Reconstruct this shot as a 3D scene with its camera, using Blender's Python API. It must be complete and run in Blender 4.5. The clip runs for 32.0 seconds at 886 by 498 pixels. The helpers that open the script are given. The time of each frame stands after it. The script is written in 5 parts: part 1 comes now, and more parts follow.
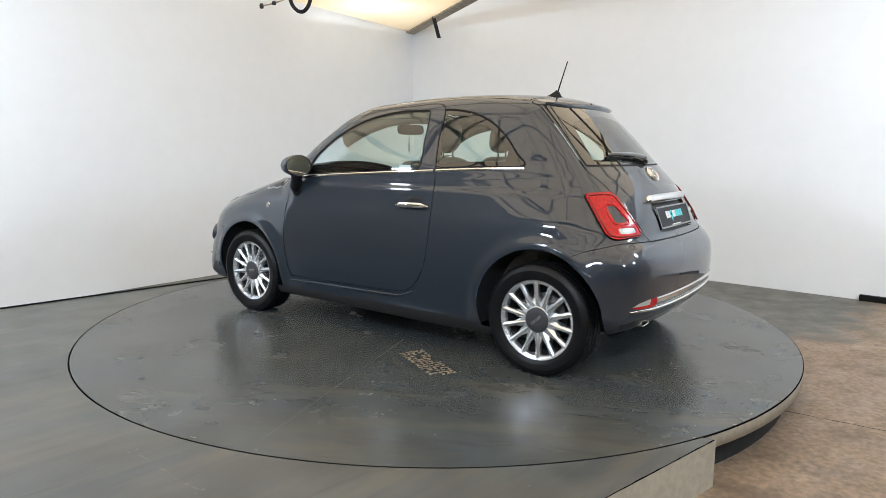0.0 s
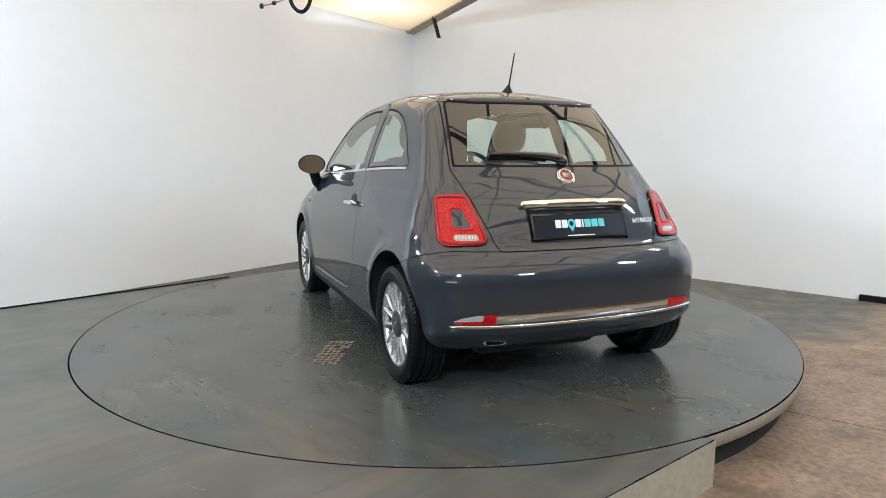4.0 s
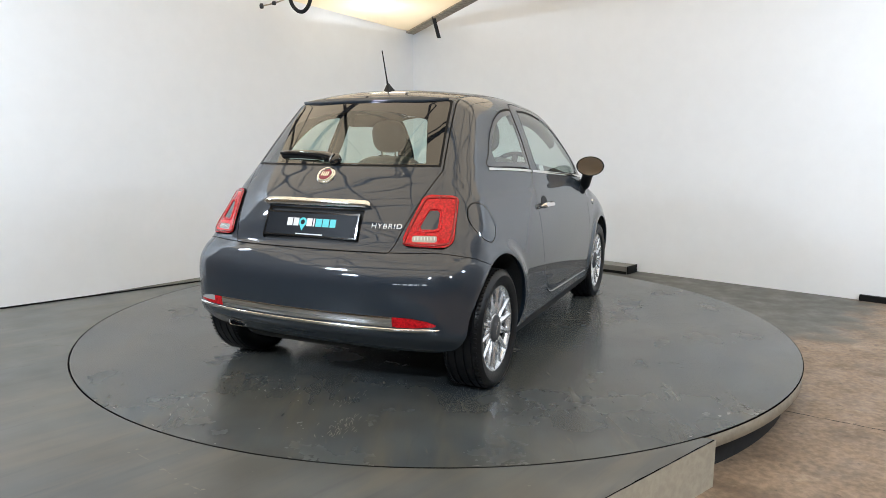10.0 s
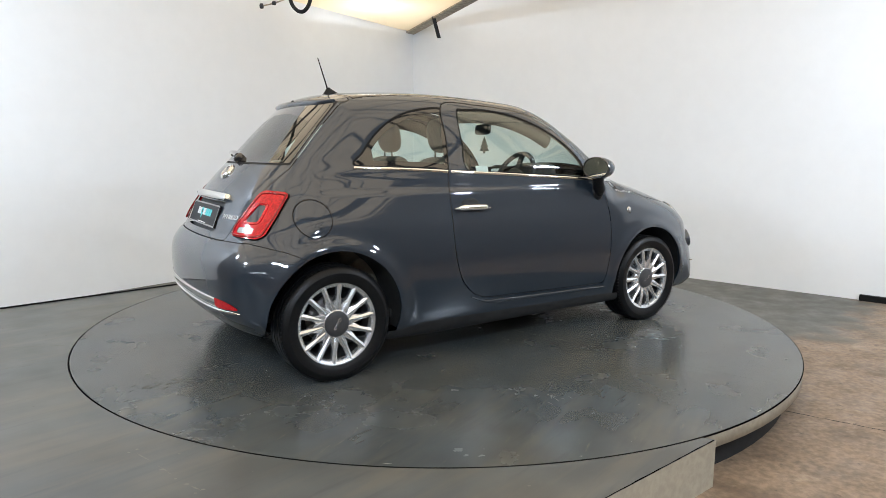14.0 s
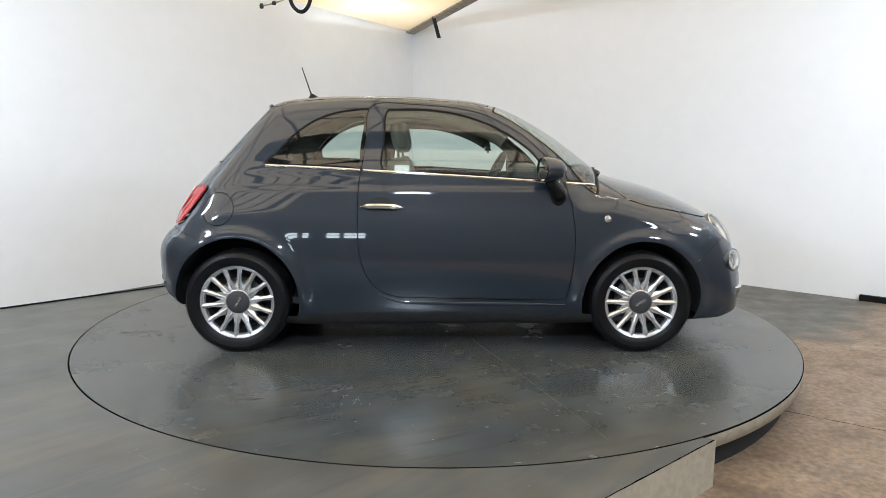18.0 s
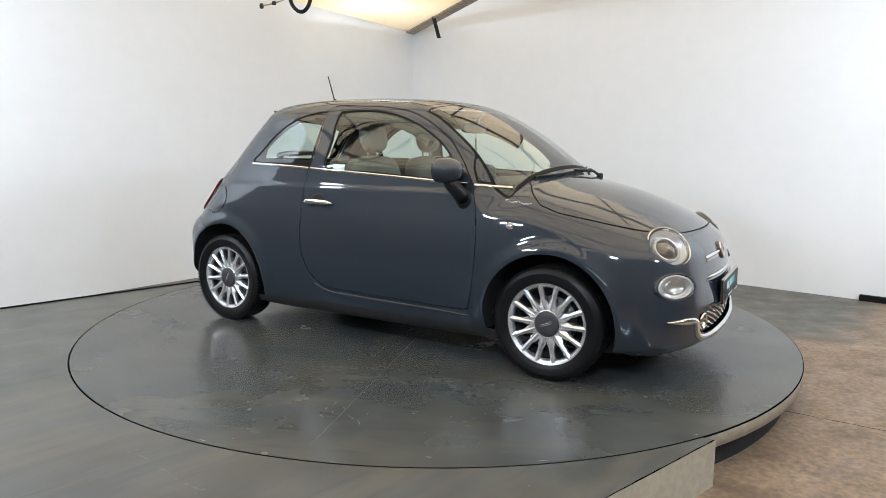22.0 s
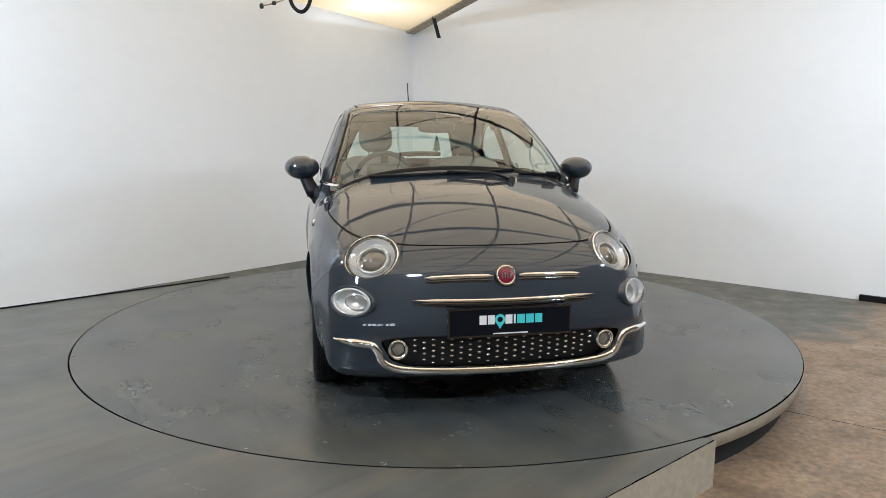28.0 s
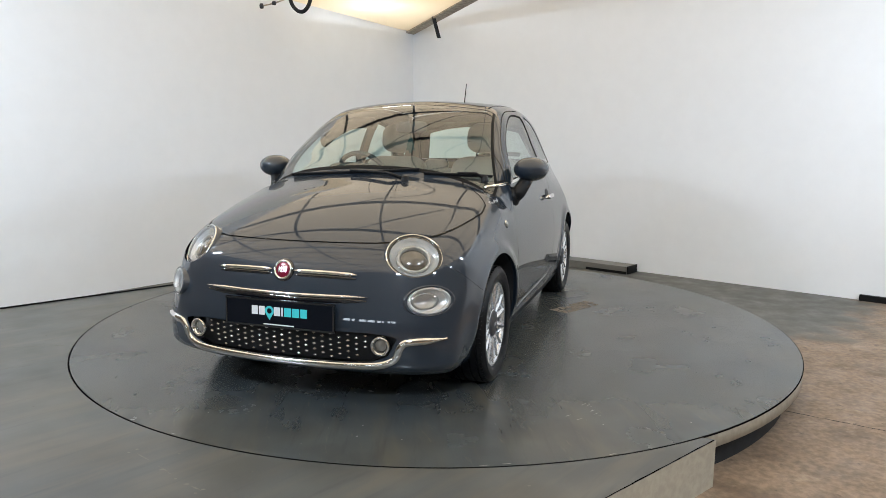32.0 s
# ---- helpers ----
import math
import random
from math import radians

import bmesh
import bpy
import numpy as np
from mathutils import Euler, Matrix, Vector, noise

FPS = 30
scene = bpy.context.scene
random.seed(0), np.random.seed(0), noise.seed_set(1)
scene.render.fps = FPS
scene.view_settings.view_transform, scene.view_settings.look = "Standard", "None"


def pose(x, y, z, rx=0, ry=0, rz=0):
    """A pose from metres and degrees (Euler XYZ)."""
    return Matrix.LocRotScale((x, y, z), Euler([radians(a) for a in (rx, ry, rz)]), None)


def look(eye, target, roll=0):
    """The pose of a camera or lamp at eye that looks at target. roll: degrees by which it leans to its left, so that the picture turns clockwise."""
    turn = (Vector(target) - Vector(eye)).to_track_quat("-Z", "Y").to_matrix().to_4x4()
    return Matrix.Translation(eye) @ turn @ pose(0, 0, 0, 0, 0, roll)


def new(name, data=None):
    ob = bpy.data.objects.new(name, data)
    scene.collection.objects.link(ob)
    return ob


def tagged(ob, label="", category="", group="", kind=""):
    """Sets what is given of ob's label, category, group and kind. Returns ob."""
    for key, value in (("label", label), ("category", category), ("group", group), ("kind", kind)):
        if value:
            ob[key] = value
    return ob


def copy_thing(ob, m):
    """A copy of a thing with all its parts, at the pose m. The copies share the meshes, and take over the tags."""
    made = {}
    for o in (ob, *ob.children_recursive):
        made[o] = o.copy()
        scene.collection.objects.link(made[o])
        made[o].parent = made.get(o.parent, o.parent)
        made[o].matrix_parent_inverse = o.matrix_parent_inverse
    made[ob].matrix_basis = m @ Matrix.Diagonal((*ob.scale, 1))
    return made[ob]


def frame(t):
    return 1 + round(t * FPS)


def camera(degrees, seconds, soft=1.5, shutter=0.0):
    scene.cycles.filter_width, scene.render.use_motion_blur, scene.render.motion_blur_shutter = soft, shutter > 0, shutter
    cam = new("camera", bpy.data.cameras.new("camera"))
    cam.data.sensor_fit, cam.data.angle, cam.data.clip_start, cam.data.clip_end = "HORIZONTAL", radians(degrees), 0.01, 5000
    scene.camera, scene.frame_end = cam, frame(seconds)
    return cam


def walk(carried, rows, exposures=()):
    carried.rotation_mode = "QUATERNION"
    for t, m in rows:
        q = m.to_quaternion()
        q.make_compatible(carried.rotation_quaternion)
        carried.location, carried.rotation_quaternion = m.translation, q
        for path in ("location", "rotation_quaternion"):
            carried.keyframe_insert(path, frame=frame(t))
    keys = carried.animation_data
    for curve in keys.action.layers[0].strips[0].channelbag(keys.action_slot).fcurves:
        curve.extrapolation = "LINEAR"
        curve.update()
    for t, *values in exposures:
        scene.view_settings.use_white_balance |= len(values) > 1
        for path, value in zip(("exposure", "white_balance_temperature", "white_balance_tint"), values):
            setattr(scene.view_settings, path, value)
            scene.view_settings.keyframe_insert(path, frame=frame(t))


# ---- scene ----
# ---------------------------------------------------------------- camera
EYE = Vector((0.0, -4.523, 1.139))
YAW, PITCH, ROLL = radians(0.41), radians(-8.41), 0.36
AIM = Vector((math.sin(YAW) * math.cos(PITCH), math.cos(YAW) * math.cos(PITCH), math.sin(PITCH)))
cam = camera(67.87, 32.0, soft=0.3)
SHOT = look(EYE, EYE + AIM, ROLL)
EXPOSED = [(0.0, 0.43), (3.0, 0.42), (6.5, 0.35), (9.0, 0.38), (12.0, 0.43), (19.0, 0.45), (24.0, 0.42), (27.0, 0.34), (29.0, 0.28), (32.0, 0.31)]
walk(cam, [(0.0, SHOT), (32.0, SHOT)], EXPOSED)

# the car and the turntable turn together about the world's z axis
AXIS_X, AXIS_Y = 1.149, 0.0786         # the axis, in the car's own coordinates
TURN = [(0, 143.20), (8, 80.78), (16, 16.96), (24, -47.22), (32, -109.01)]
TURN_FIT = np.polyfit([t for t, a in TURN], [a for t, a in TURN], 4)


def heading(t):
    return float(np.polyval(TURN_FIT, t))


# ---------------------------------------------------------------- light
world = bpy.data.worlds.new("sky")
scene.world = world
world.use_nodes = True
sky = world.node_tree.nodes.new("ShaderNodeTexSky")
sky.sky_type, sky.sun_disc, sky.sun_elevation, sky.sun_rotation = "NISHITA", False, radians(59.5), radians(14)
world.node_tree.links.new(sky.outputs[0], world.node_tree.nodes["Background"].inputs[0])
world.node_tree.nodes["Background"].inputs[1].default_value = 0.08
sun_data = bpy.data.lights.new("sun", "SUN")
sun_data.energy, sun_data.angle, sun_data.color = 5.0, radians(0.6), (1.0, 0.97, 0.93)
sun_ob = tagged(new("sun", sun_data), kind="structure")
sun_ob.matrix_world = look((2, 8, 14), (0, 0, 0))


def area_lamp(name, eye, target, width, length, watts, colour):
    data = bpy.data.lights.new(name, "AREA")
    data.shape, data.size, data.size_y, data.energy, data.color = "RECTANGLE", width, length, watts, colour
    ob = new(name, data)
    ob.matrix_world = look(eye, target)
    return tagged(ob, kind="structure")


# ---------------------------------------------------------------- materials
def material(name, colour, rough=0.5, metal=0.0, coat=0.0, spec=0.5, grain=0.0, grain_scale=60.0, stains=0.0,
             stain_scale=3.0, stain_colour=(0.1, 0.1, 0.1), bump=0.0, bump_scale=200.0, rough_var=0.0, emit=0.0, detail=0.0):
    m = bpy.data.materials.new(name)
    m.use_nodes = True
    nt = m.node_tree
    b = nt.nodes["Principled BSDF"]
    b.inputs["Base Color"].default_value = (*colour, 1)
    b.inputs["Roughness"].default_value = rough
    b.inputs["Metallic"].default_value = metal
    b.inputs["Coat Weight"].default_value = coat
    b.inputs["Coat Roughness"].default_value = 0.03
    b.inputs["Specular IOR Level"].default_value = spec
    if emit:
        b.inputs["Emission Color"].default_value = (*colour, 1)
        b.inputs["Emission Strength"].default_value = emit
    if not (grain or stains or bump or rough_var):
        return m
    tc = nt.nodes.new("ShaderNodeTexCoord")

    def noise_tex(scale, detail=6.0):
        n = nt.nodes.new("ShaderNodeTexNoise")
        n.inputs["Scale"].default_value, n.inputs["Detail"].default_value, n.inputs["Roughness"].default_value = scale, detail, 0.58
        nt.links.new(tc.outputs["Object"], n.inputs["Vector"])
        return n

    def ramp(src, lo, hi):
        r = nt.nodes.new("ShaderNodeMapRange")
        r.interpolation_type = "SMOOTHSTEP"
        r.inputs["From Min"].default_value, r.inputs["From Max"].default_value = lo, hi
        nt.links.new(src, r.inputs["Value"])
        return r.outputs["Result"]

    def blend(fac, a, b_, kind="MIX"):
        x = nt.nodes.new("ShaderNodeMix")
        x.data_type, x.blend_type = "RGBA", kind
        for sock, v in ((x.inputs["Factor"], fac), (x.inputs["A"], a), (x.inputs["B"], b_)):
            if isinstance(v, (tuple, float)):
                sock.default_value = (*v, 1) if isinstance(v, tuple) else v
            else:
                nt.links.new(v, sock)
        return x.outputs["Result"]
    col = colour
    if stains:
        s = noise_tex(stain_scale, detail or 8.0)
        f = ramp(s.outputs["Fac"], 0.30, 0.74)
        k = nt.nodes.new("ShaderNodeMath")
        k.operation = "MULTIPLY"
        k.inputs[1].default_value = stains
        nt.links.new(f, k.inputs[0])
        col = blend(k.outputs[0], col, stain_colour)
    if grain:
        g = noise_tex(grain_scale, detail or 6.0)
        f = ramp(g.outputs["Fac"], 0.3, 0.7)
        dark = tuple(c * (1 - grain) for c in colour)
        lite = tuple(min(1.0, c * (1 + grain)) for c in colour)
        gcol = blend(f, dark, lite)
        col = blend(0.5, col, gcol) if stains else gcol
    if not isinstance(col, tuple):
        nt.links.new(col, b.inputs["Base Color"])
    if rough_var:
        rn = noise_tex(stain_scale * 1.7)
        r = nt.nodes.new("ShaderNodeMapRange")
        r.inputs["From Min"].default_value, r.inputs["From Max"].default_value = 0.3, 0.7
        r.inputs["To Min"].default_value, r.inputs["To Max"].default_value = max(0.02, rough - rough_var), rough + rough_var
        nt.links.new(rn.outputs["Fac"], r.inputs["Value"])
        nt.links.new(r.outputs["Result"], b.inputs["Roughness"])
    if bump:
        bn = noise_tex(bump_scale, 4.0)
        bp = nt.nodes.new("ShaderNodeBump")
        bp.inputs["Strength"].default_value, bp.inputs["Distance"].default_value = bump, 0.002
        nt.links.new(bn.outputs["Fac"], bp.inputs["Height"])
        nt.links.new(bp.outputs["Normal"], b.inputs["Normal"])
    return m


def glass(name, tint, face=0.045):
    """A thin pane: tinted clear sheet with a mirror gloss that grows towards grazing."""
    m = bpy.data.materials.new(name)
    m.use_nodes = True
    nt = m.node_tree
    nt.nodes.remove(nt.nodes["Principled BSDF"])
    out = nt.nodes["Material Output"]
    lw, pw, ma, tr, gl, mix = (nt.nodes.new("ShaderNode" + k) for k in ("LayerWeight", "Math", "Math", "BsdfTransparent", "BsdfGlossy", "MixShader"))
    lw.inputs["Blend"].default_value = 0.5
    pw.operation, ma.operation = "POWER", "MULTIPLY_ADD"
    pw.inputs[1].default_value = 3.4
    ma.inputs[1].default_value, ma.inputs[2].default_value = 0.90, face
    tr.inputs["Color"].default_value = (*tint, 1)
    gl.inputs["Roughness"].default_value = 0.01
    for q, r in ((lw.outputs["Facing"], pw.inputs[0]), (pw.outputs[0], ma.inputs[0]), (ma.outputs[0], mix.inputs[0]), (tr.outputs[0], mix.inputs[1]), (gl.outputs[0], mix.inputs[2]), (mix.outputs[0], out.inputs[0])):
        nt.links.new(q, r)
    return m


PAINT = material("dark grey car paint", (0.0112, 0.0184, 0.0282), 0.5, 0.0, 1.0, spec=0.2, grain=0.08, grain_scale=700)
PAINT.node_tree.nodes["Principled BSDF"].inputs["Coat IOR"].default_value = 1.65
BLACK = material("black plastic", (0.006, 0.006, 0.0065), 0.45, spec=0.25, bump=0.15, bump_scale=900, grain=0.1)
RUBBER = material("black seal rubber", (0.006, 0.006, 0.006), 0.6, spec=0.15)
GAP_BLACK = material("matt black gap", (0.004, 0.004, 0.004), 0.9, spec=0.0)
FRIT = material("black ceramic glass border", (0.006, 0.006, 0.006), 0.02, coat=1.0)
GLOSS_BLACK = material("gloss black", (0.008, 0.008, 0.009), 0.08, coat=1.0)
CHROME = material("chrome", (0.78, 0.78, 0.77), 0.07, 1.0)
SILVER = material("silver alloy", (0.72, 0.73, 0.74), 0.27, 0.85, 0.4, grain=0.06, grain_scale=500)
TYRE = material("tyre rubber", (0.006, 0.006, 0.0064), 0.38, spec=0.20, grain=0.25, grain_scale=120, bump=0.2, bump_scale=300)
DARK = material("underbody and gap shade black", (0.01, 0.01, 0.01), 0.8, grain=0.3, grain_scale=20)
RED = material("red lamp plastic", (0.44, 0.005, 0.009), 0.16, coat=0.3, spec=0.3, grain=0.45, grain_scale=110)
DEEP_RED = material("deep red lamp rim", (0.20, 0.003, 0.005), 0.12, coat=0.4, spec=0.4)
CLEAR = glass("clear lamp cover", (0.96, 0.97, 0.97))
TINT = glass("green tinted glass", (0.83, 0.935, 0.90), 0.10)
TINT_DARK = glass("rear tinted glass", (0.78, 0.90, 0.865), 0.095)
ROOF_GLASS = glass("dark roof glass", (0.05, 0.055, 0.055), 0.06)
TRIM = material("brown grey interior trim", (0.085, 0.068, 0.048), 0.8, grain=0.1, grain_scale=300, bump=0.1)
SEAT = material("ivory and brown leather", (0.175, 0.152, 0.12), 0.55, grain=0.12, grain_scale=90, bump=0.2, bump_scale=350)
DASH = material("dark dashboard plastic", (0.035, 0.035, 0.037), 0.55, grain=0.1, bump=0.2)
PLATE = material("black plate acrylic", (0.004, 0.005, 0.008), 0.35, spec=0.12)
WHITE = material("white print", (0.70, 0.70, 0.70), 0.4)
TEAL = material("teal print", (0.05, 0.52, 0.55), 0.4)
BADGE_RED = material("badge red enamel", (0.15, 0.010, 0.025), 0.15, coat=1.0)
LENS_GREY = material("grey reflector", (0.40, 0.385, 0.36), 0.25, 0.6)
LAMP_WHITE = material("clear lamp reflector", (0.62, 0.62, 0.61), 0.2, 0.5)
FOG_LENS = material("smoked fog lamp lens", (0.18, 0.17, 0.15), 0.1, 0.3, 1.0)
MIRROR = material("mirror", (0.9, 0.9, 0.9), 0.01, 1.0)
WALL_PAINT = material("white wall paint", (0.80, 0.805, 0.805), 0.55, grain=0.02, grain_scale=6, stains=0.10, stain_scale=0.8, stain_colour=(0.70, 0.69, 0.67), bump=0.12, bump_scale=60)
DECK = material("grey painted deck", (0.062, 0.069, 0.069), 0.34, grain=0.30, grain_scale=3.4, stains=0.9, stain_scale=1.5, stain_colour=(0.102, 0.094, 0.074), detail=1.6, rough_var=0.06)
TABLE = material("grey painted turntable deck", (0.050, 0.059, 0.063), 0.25, grain=0.30, grain_scale=3.2, stains=0.9, stain_scale=1.3, stain_colour=(0.092, 0.082, 0.060), detail=1.6, rough_var=0.05)
PLY = material("raw plywood edge", (0.37, 0.335, 0.265), 0.7, grain=0.18, grain_scale=30, stains=0.3, stain_scale=6, stain_colour=(0.24, 0.19, 0.13))
CONCRETE = material("worn tan concrete", (0.215, 0.152, 0.100), 0.55, grain=0.5, grain_scale=30, stains=0.8, stain_scale=3.0, stain_colour=(0.085, 0.060, 0.040), bump=0.3, bump_scale=50, rough_var=0.15)
PAINTED = material("grey painted concrete", (0.135, 0.136, 0.125), 0.42, grain=0.15, grain_scale=7, stains=0.5, stain_scale=1.5, stain_colour=(0.16, 0.135, 0.10), bump=0.2, bump_scale=50, rough_var=0.12)
CREAM = material("cream translucent roof sheeting", (0.66, 0.50, 0.325), 0.7, grain=0.05, grain_scale=4, stains=0.15, stain_scale=2, stain_colour=(0.38, 0.30, 0.2))
TIMBER = material("weathered timber beam", (0.36, 0.31, 0.24), 0.75, grain=0.3, grain_scale=25, bump=0.3, bump_scale=80)
STEEL = material("dark steel truss", (0.02, 0.02, 0.022), 0.5, grain=0.2, grain_scale=30)



def worn(mat, stretch, angle, lo, hi, amount, colour, detail=5.0):
    """Lays stains or wipe marks of another colour over a material; stretch: how many to the metre along and across their way."""
    nt = mat.node_tree
    b = nt.nodes["Principled BSDF"]
    src = b.inputs["Base Color"].links[0].from_socket
    tc, mp, nz, mr, mx = (nt.nodes.new("ShaderNode" + k) for k in ("TexCoord", "Mapping", "TexNoise", "MapRange", "Mix"))
    mp.vector_type = "TEXTURE"
    mp.inputs["Rotation"].default_value = (0, 0, radians(angle))
    mp.inputs["Scale"].default_value = tuple(1.0 / q for q in stretch)
    nz.inputs["Scale"].default_value, nz.inputs["Detail"].default_value, nz.inputs["Roughness"].default_value = 1.0, detail, 0.62
    mr.interpolation_type = "SMOOTHSTEP"
    for k, v in (("From Min", lo), ("From Max", hi), ("To Min", 0.0), ("To Max", amount)):
        mr.inputs[k].default_value = v
    mx.data_type = "RGBA"
    mx.inputs["B"].default_value = (*colour, 1)
    for q, r in ((tc.outputs["Object"], mp.inputs["Vector"]), (mp.outputs["Vector"], nz.inputs["Vector"]), (nz.outputs["Fac"], mr.inputs["Value"]),
                 (mr.outputs["Result"], mx.inputs["Factor"]), (src, mx.inputs["A"]), (mx.outputs["Result"], b.inputs["Base Color"])):
        nt.links.new(q, r)


worn(DECK, (1.0, 7.0, 1.0), 46, 0.44, 0.74, 0.65, (0.118, 0.106, 0.082), 3.0)
worn(DECK, (1.6, 20.0, 1.0), 50, 0.52, 0.80, 0.5, (0.036, 0.037, 0.036), 3.0)
worn(TABLE, (1.0, 5.0, 1.0), 28, 0.44, 0.76, 0.6, (0.098, 0.088, 0.066), 3.0)
worn(TABLE, (0.9, 1.1, 1.0), 60, 0.46, 0.70, 0.55, (0.036, 0.038, 0.037), 4.0)
worn(TABLE, (5.0, 30.0, 1.0), 34, 0.60, 0.80, 0.5, (0.135, 0.118, 0.085), 4.0)
worn(TABLE, (1.8, 14.0, 1.0), 20, 0.52, 0.82, 0.45, (0.026, 0.028, 0.028), 3.0)
worn(CONCRETE, (3.2, 5.0, 1.0), 20, 0.52, 0.72, 0.65, (0.075, 0.048, 0.030))
worn(CONCRETE, (17.0, 17.0, 1.0), 0, 0.60, 0.72, 0.8, (0.060, 0.042, 0.030))
worn(CONCRETE, (7.0, 7.0, 1.0), 0, 0.60, 0.75, 0.5, (0.36, 0.29, 0.21))

# ---------------------------------------------------------------- mesh helpers
def mesh_of(name, verts, faces, mat, normals=None, smooth=True):
    me = bpy.data.meshes.new(name)
    me.from_pydata([tuple(map(float, v)) for v in verts], [], [tuple(map(int, f)) for f in faces])
    me.materials.append(mat)
    if smooth:
        me.polygons.foreach_set("use_smooth", [True] * len(me.polygons))
    me.update()
    if normals is not None:
        me.normals_split_custom_set_from_vertices([tuple(map(float, n)) for n in normals])
    return me


def bevel_mesh(me, width, segments=2):
    bm = bmesh.new()
    bm.from_mesh(me)
    edges = [e for e in bm.edges if len(e.link_faces) == 2 and e.calc_face_angle() > 0.6]
    bmesh.ops.bevel(bm, geom=edges, offset=width, segments=segments, affect="EDGES", profile=0.6)
    bm.to_mesh(me)
    bm.free()
    me.polygons.foreach_set("use_smooth", [False] * len(me.polygons))
    return me


def join(pieces):
    verts, faces, n = [], [], 0
    for v, f in pieces:
        verts += [tuple(p) for p in v]
        faces += [tuple(i + n for i in q) for q in f]
        n += len(v)
    return verts, faces


def box(x0, x1, y0, y1, z0, z1):
    v = [(x, y, z) for x in (x0, x1) for y in (y0, y1) for z in (z0, z1)]
    f = [(0, 1, 3, 2), (4, 6, 7, 5), (0, 4, 5, 1), (2, 3, 7, 6), (0, 2, 6, 4), (1, 5, 7, 3)]
    return v, f


def lathe(profile, n=48, closed=False, arc=None):
    """Turns (radius, height) points about z."""
    a0, a1 = arc or (0.0, 2 * math.pi)
    full = arc is None
    cols = n if full else n + 1
    v = [(r * math.cos(a0 + (a1 - a0) * i / n), r * math.sin(a0 + (a1 - a0) * i / n), h) for i in range(cols) for r, h in profile]
    m = len(profile)
    f = []
    for i in range(n):
        j = (i + 1) % cols
        for k in range(m if closed else m - 1):
            l = (k + 1) % m
            f.append((i * m + k, j * m + k, j * m + l, i * m + l))
    return v, f


def tube(path, radius, n=8, caps=True):
    """A round bar along a path; radius may be a list."""
    P = [Vector(p) for p in path]
    v, f = [], []
    up = Vector((0, 0, 1)) if abs((P[-1] - P[0]).normalized().z) < 0.9 else Vector((1, 0, 0))
    for i, p in enumerate(P):
        t = (P[min(i + 1, len(P) - 1)] - P[max(i - 1, 0)]).normalized()
        s = t.cross(up).normalized()
        u = s.cross(t)
        r = radius[i] if isinstance(radius, (list, tuple)) else radius
        v += [p + (s * math.cos(2 * math.pi * k / n) + u * math.sin(2 * math.pi * k / n)) * r for k in range(n)]
    for i in range(len(P) - 1):
        for k in range(n):
            l = (k + 1) % n
            f.append((i * n + k, i * n + l, (i + 1) * n + l, (i + 1) * n + k))
    if caps:
        f += [tuple(range(n - 1, -1, -1)), tuple(range(len(v) - n, len(v)))]
    return v, f


def moved(piece, m):
    v, f = piece
    return [m @ Vector(p) for p in v], f


def prism(outline, z0, z1):
    n = len(outline)
    v = [(x, y, z0) for x, y in outline] + [(x, y, z1) for x, y in outline]
    f = [tuple(range(n - 1, -1, -1)), tuple(range(n, 2 * n))] + [(i, (i + 1) % n, n + (i + 1) % n, n + i) for i in range(n)]
    return v, f


def part(name, piece, mat, parent, label="", smooth=True, bevel=0.0, normals=None, at=None):
    me = mesh_of(name, piece[0], piece[1], mat, normals, smooth)
    if bevel:
        bevel_mesh(me, bevel)
    ob = new(name, me)
    ob.parent = parent
    if at is not None:
        ob.matrix_basis = at
    return tagged(ob, label)


def smooth_by_angle(ob, degrees_=40):
    me = ob.data
    bm = bmesh.new()
    bm.from_mesh(me)
    for e in bm.edges:
        e.smooth = len(e.link_faces) != 2 or e.calc_face_angle() < radians(degrees_)
    for fc in bm.faces:
        fc.smooth = True
    bm.to_mesh(me)
    bm.free()
    return ob


def thing(name, label, category, group="", kind=""):
    return tagged(new(name), label, category, group, kind)


def structure(name, piece, mat, label="", smooth=False, bevel=0.0):
    me = mesh_of(name, piece[0], piece[1], mat, None, smooth)
    if bevel:
        bevel_mesh(me, bevel)
    return tagged(new(name, me), label, kind="structure")


# ---------------------------------------------------------------- the room
FLOOR = -0.20
CEIL = 2.80
CORNER = Vector((-0.37, 5.18))
LEFT_DIR = Vector((-2.38, -3.08)).normalized()
RIGHT_DIR = Vector((4.445, -3.876)).normalized()


def wall_slab(a, b, z0, z1, thick, side):
    d = (b - a).normalized()
    n = Vector((-d.y, d.x)) * thick * side
    return prism([tuple(p) for p in (a, b, b + n, a + n)] if side < 0 else [tuple(p) for p in (b, a, a + n, b + n)], z0, z1)


LEFT_END = CORNER + LEFT_DIR * 6.9
RIGHT_END = CORNER + RIGHT_DIR * 9.0
WALL_TOP = 3.45
structure("wall_left", wall_slab(CORNER, LEFT_END, FLOOR - 0.1, WALL_TOP, 0.12, -1), WALL_PAINT, "smooth white painted studio wall")
structure("wall_right", wall_slab(CORNER, RIGHT_END, FLOOR - 0.1, WALL_TOP, 0.12, 1), WALL_PAINT, "smooth white painted studio wall")
concrete_floor = structure("floor", box(-14, 14, -16, 9, FLOOR - 0.1, FLOOR), CONCRETE, "worn tan concrete workshop floor")
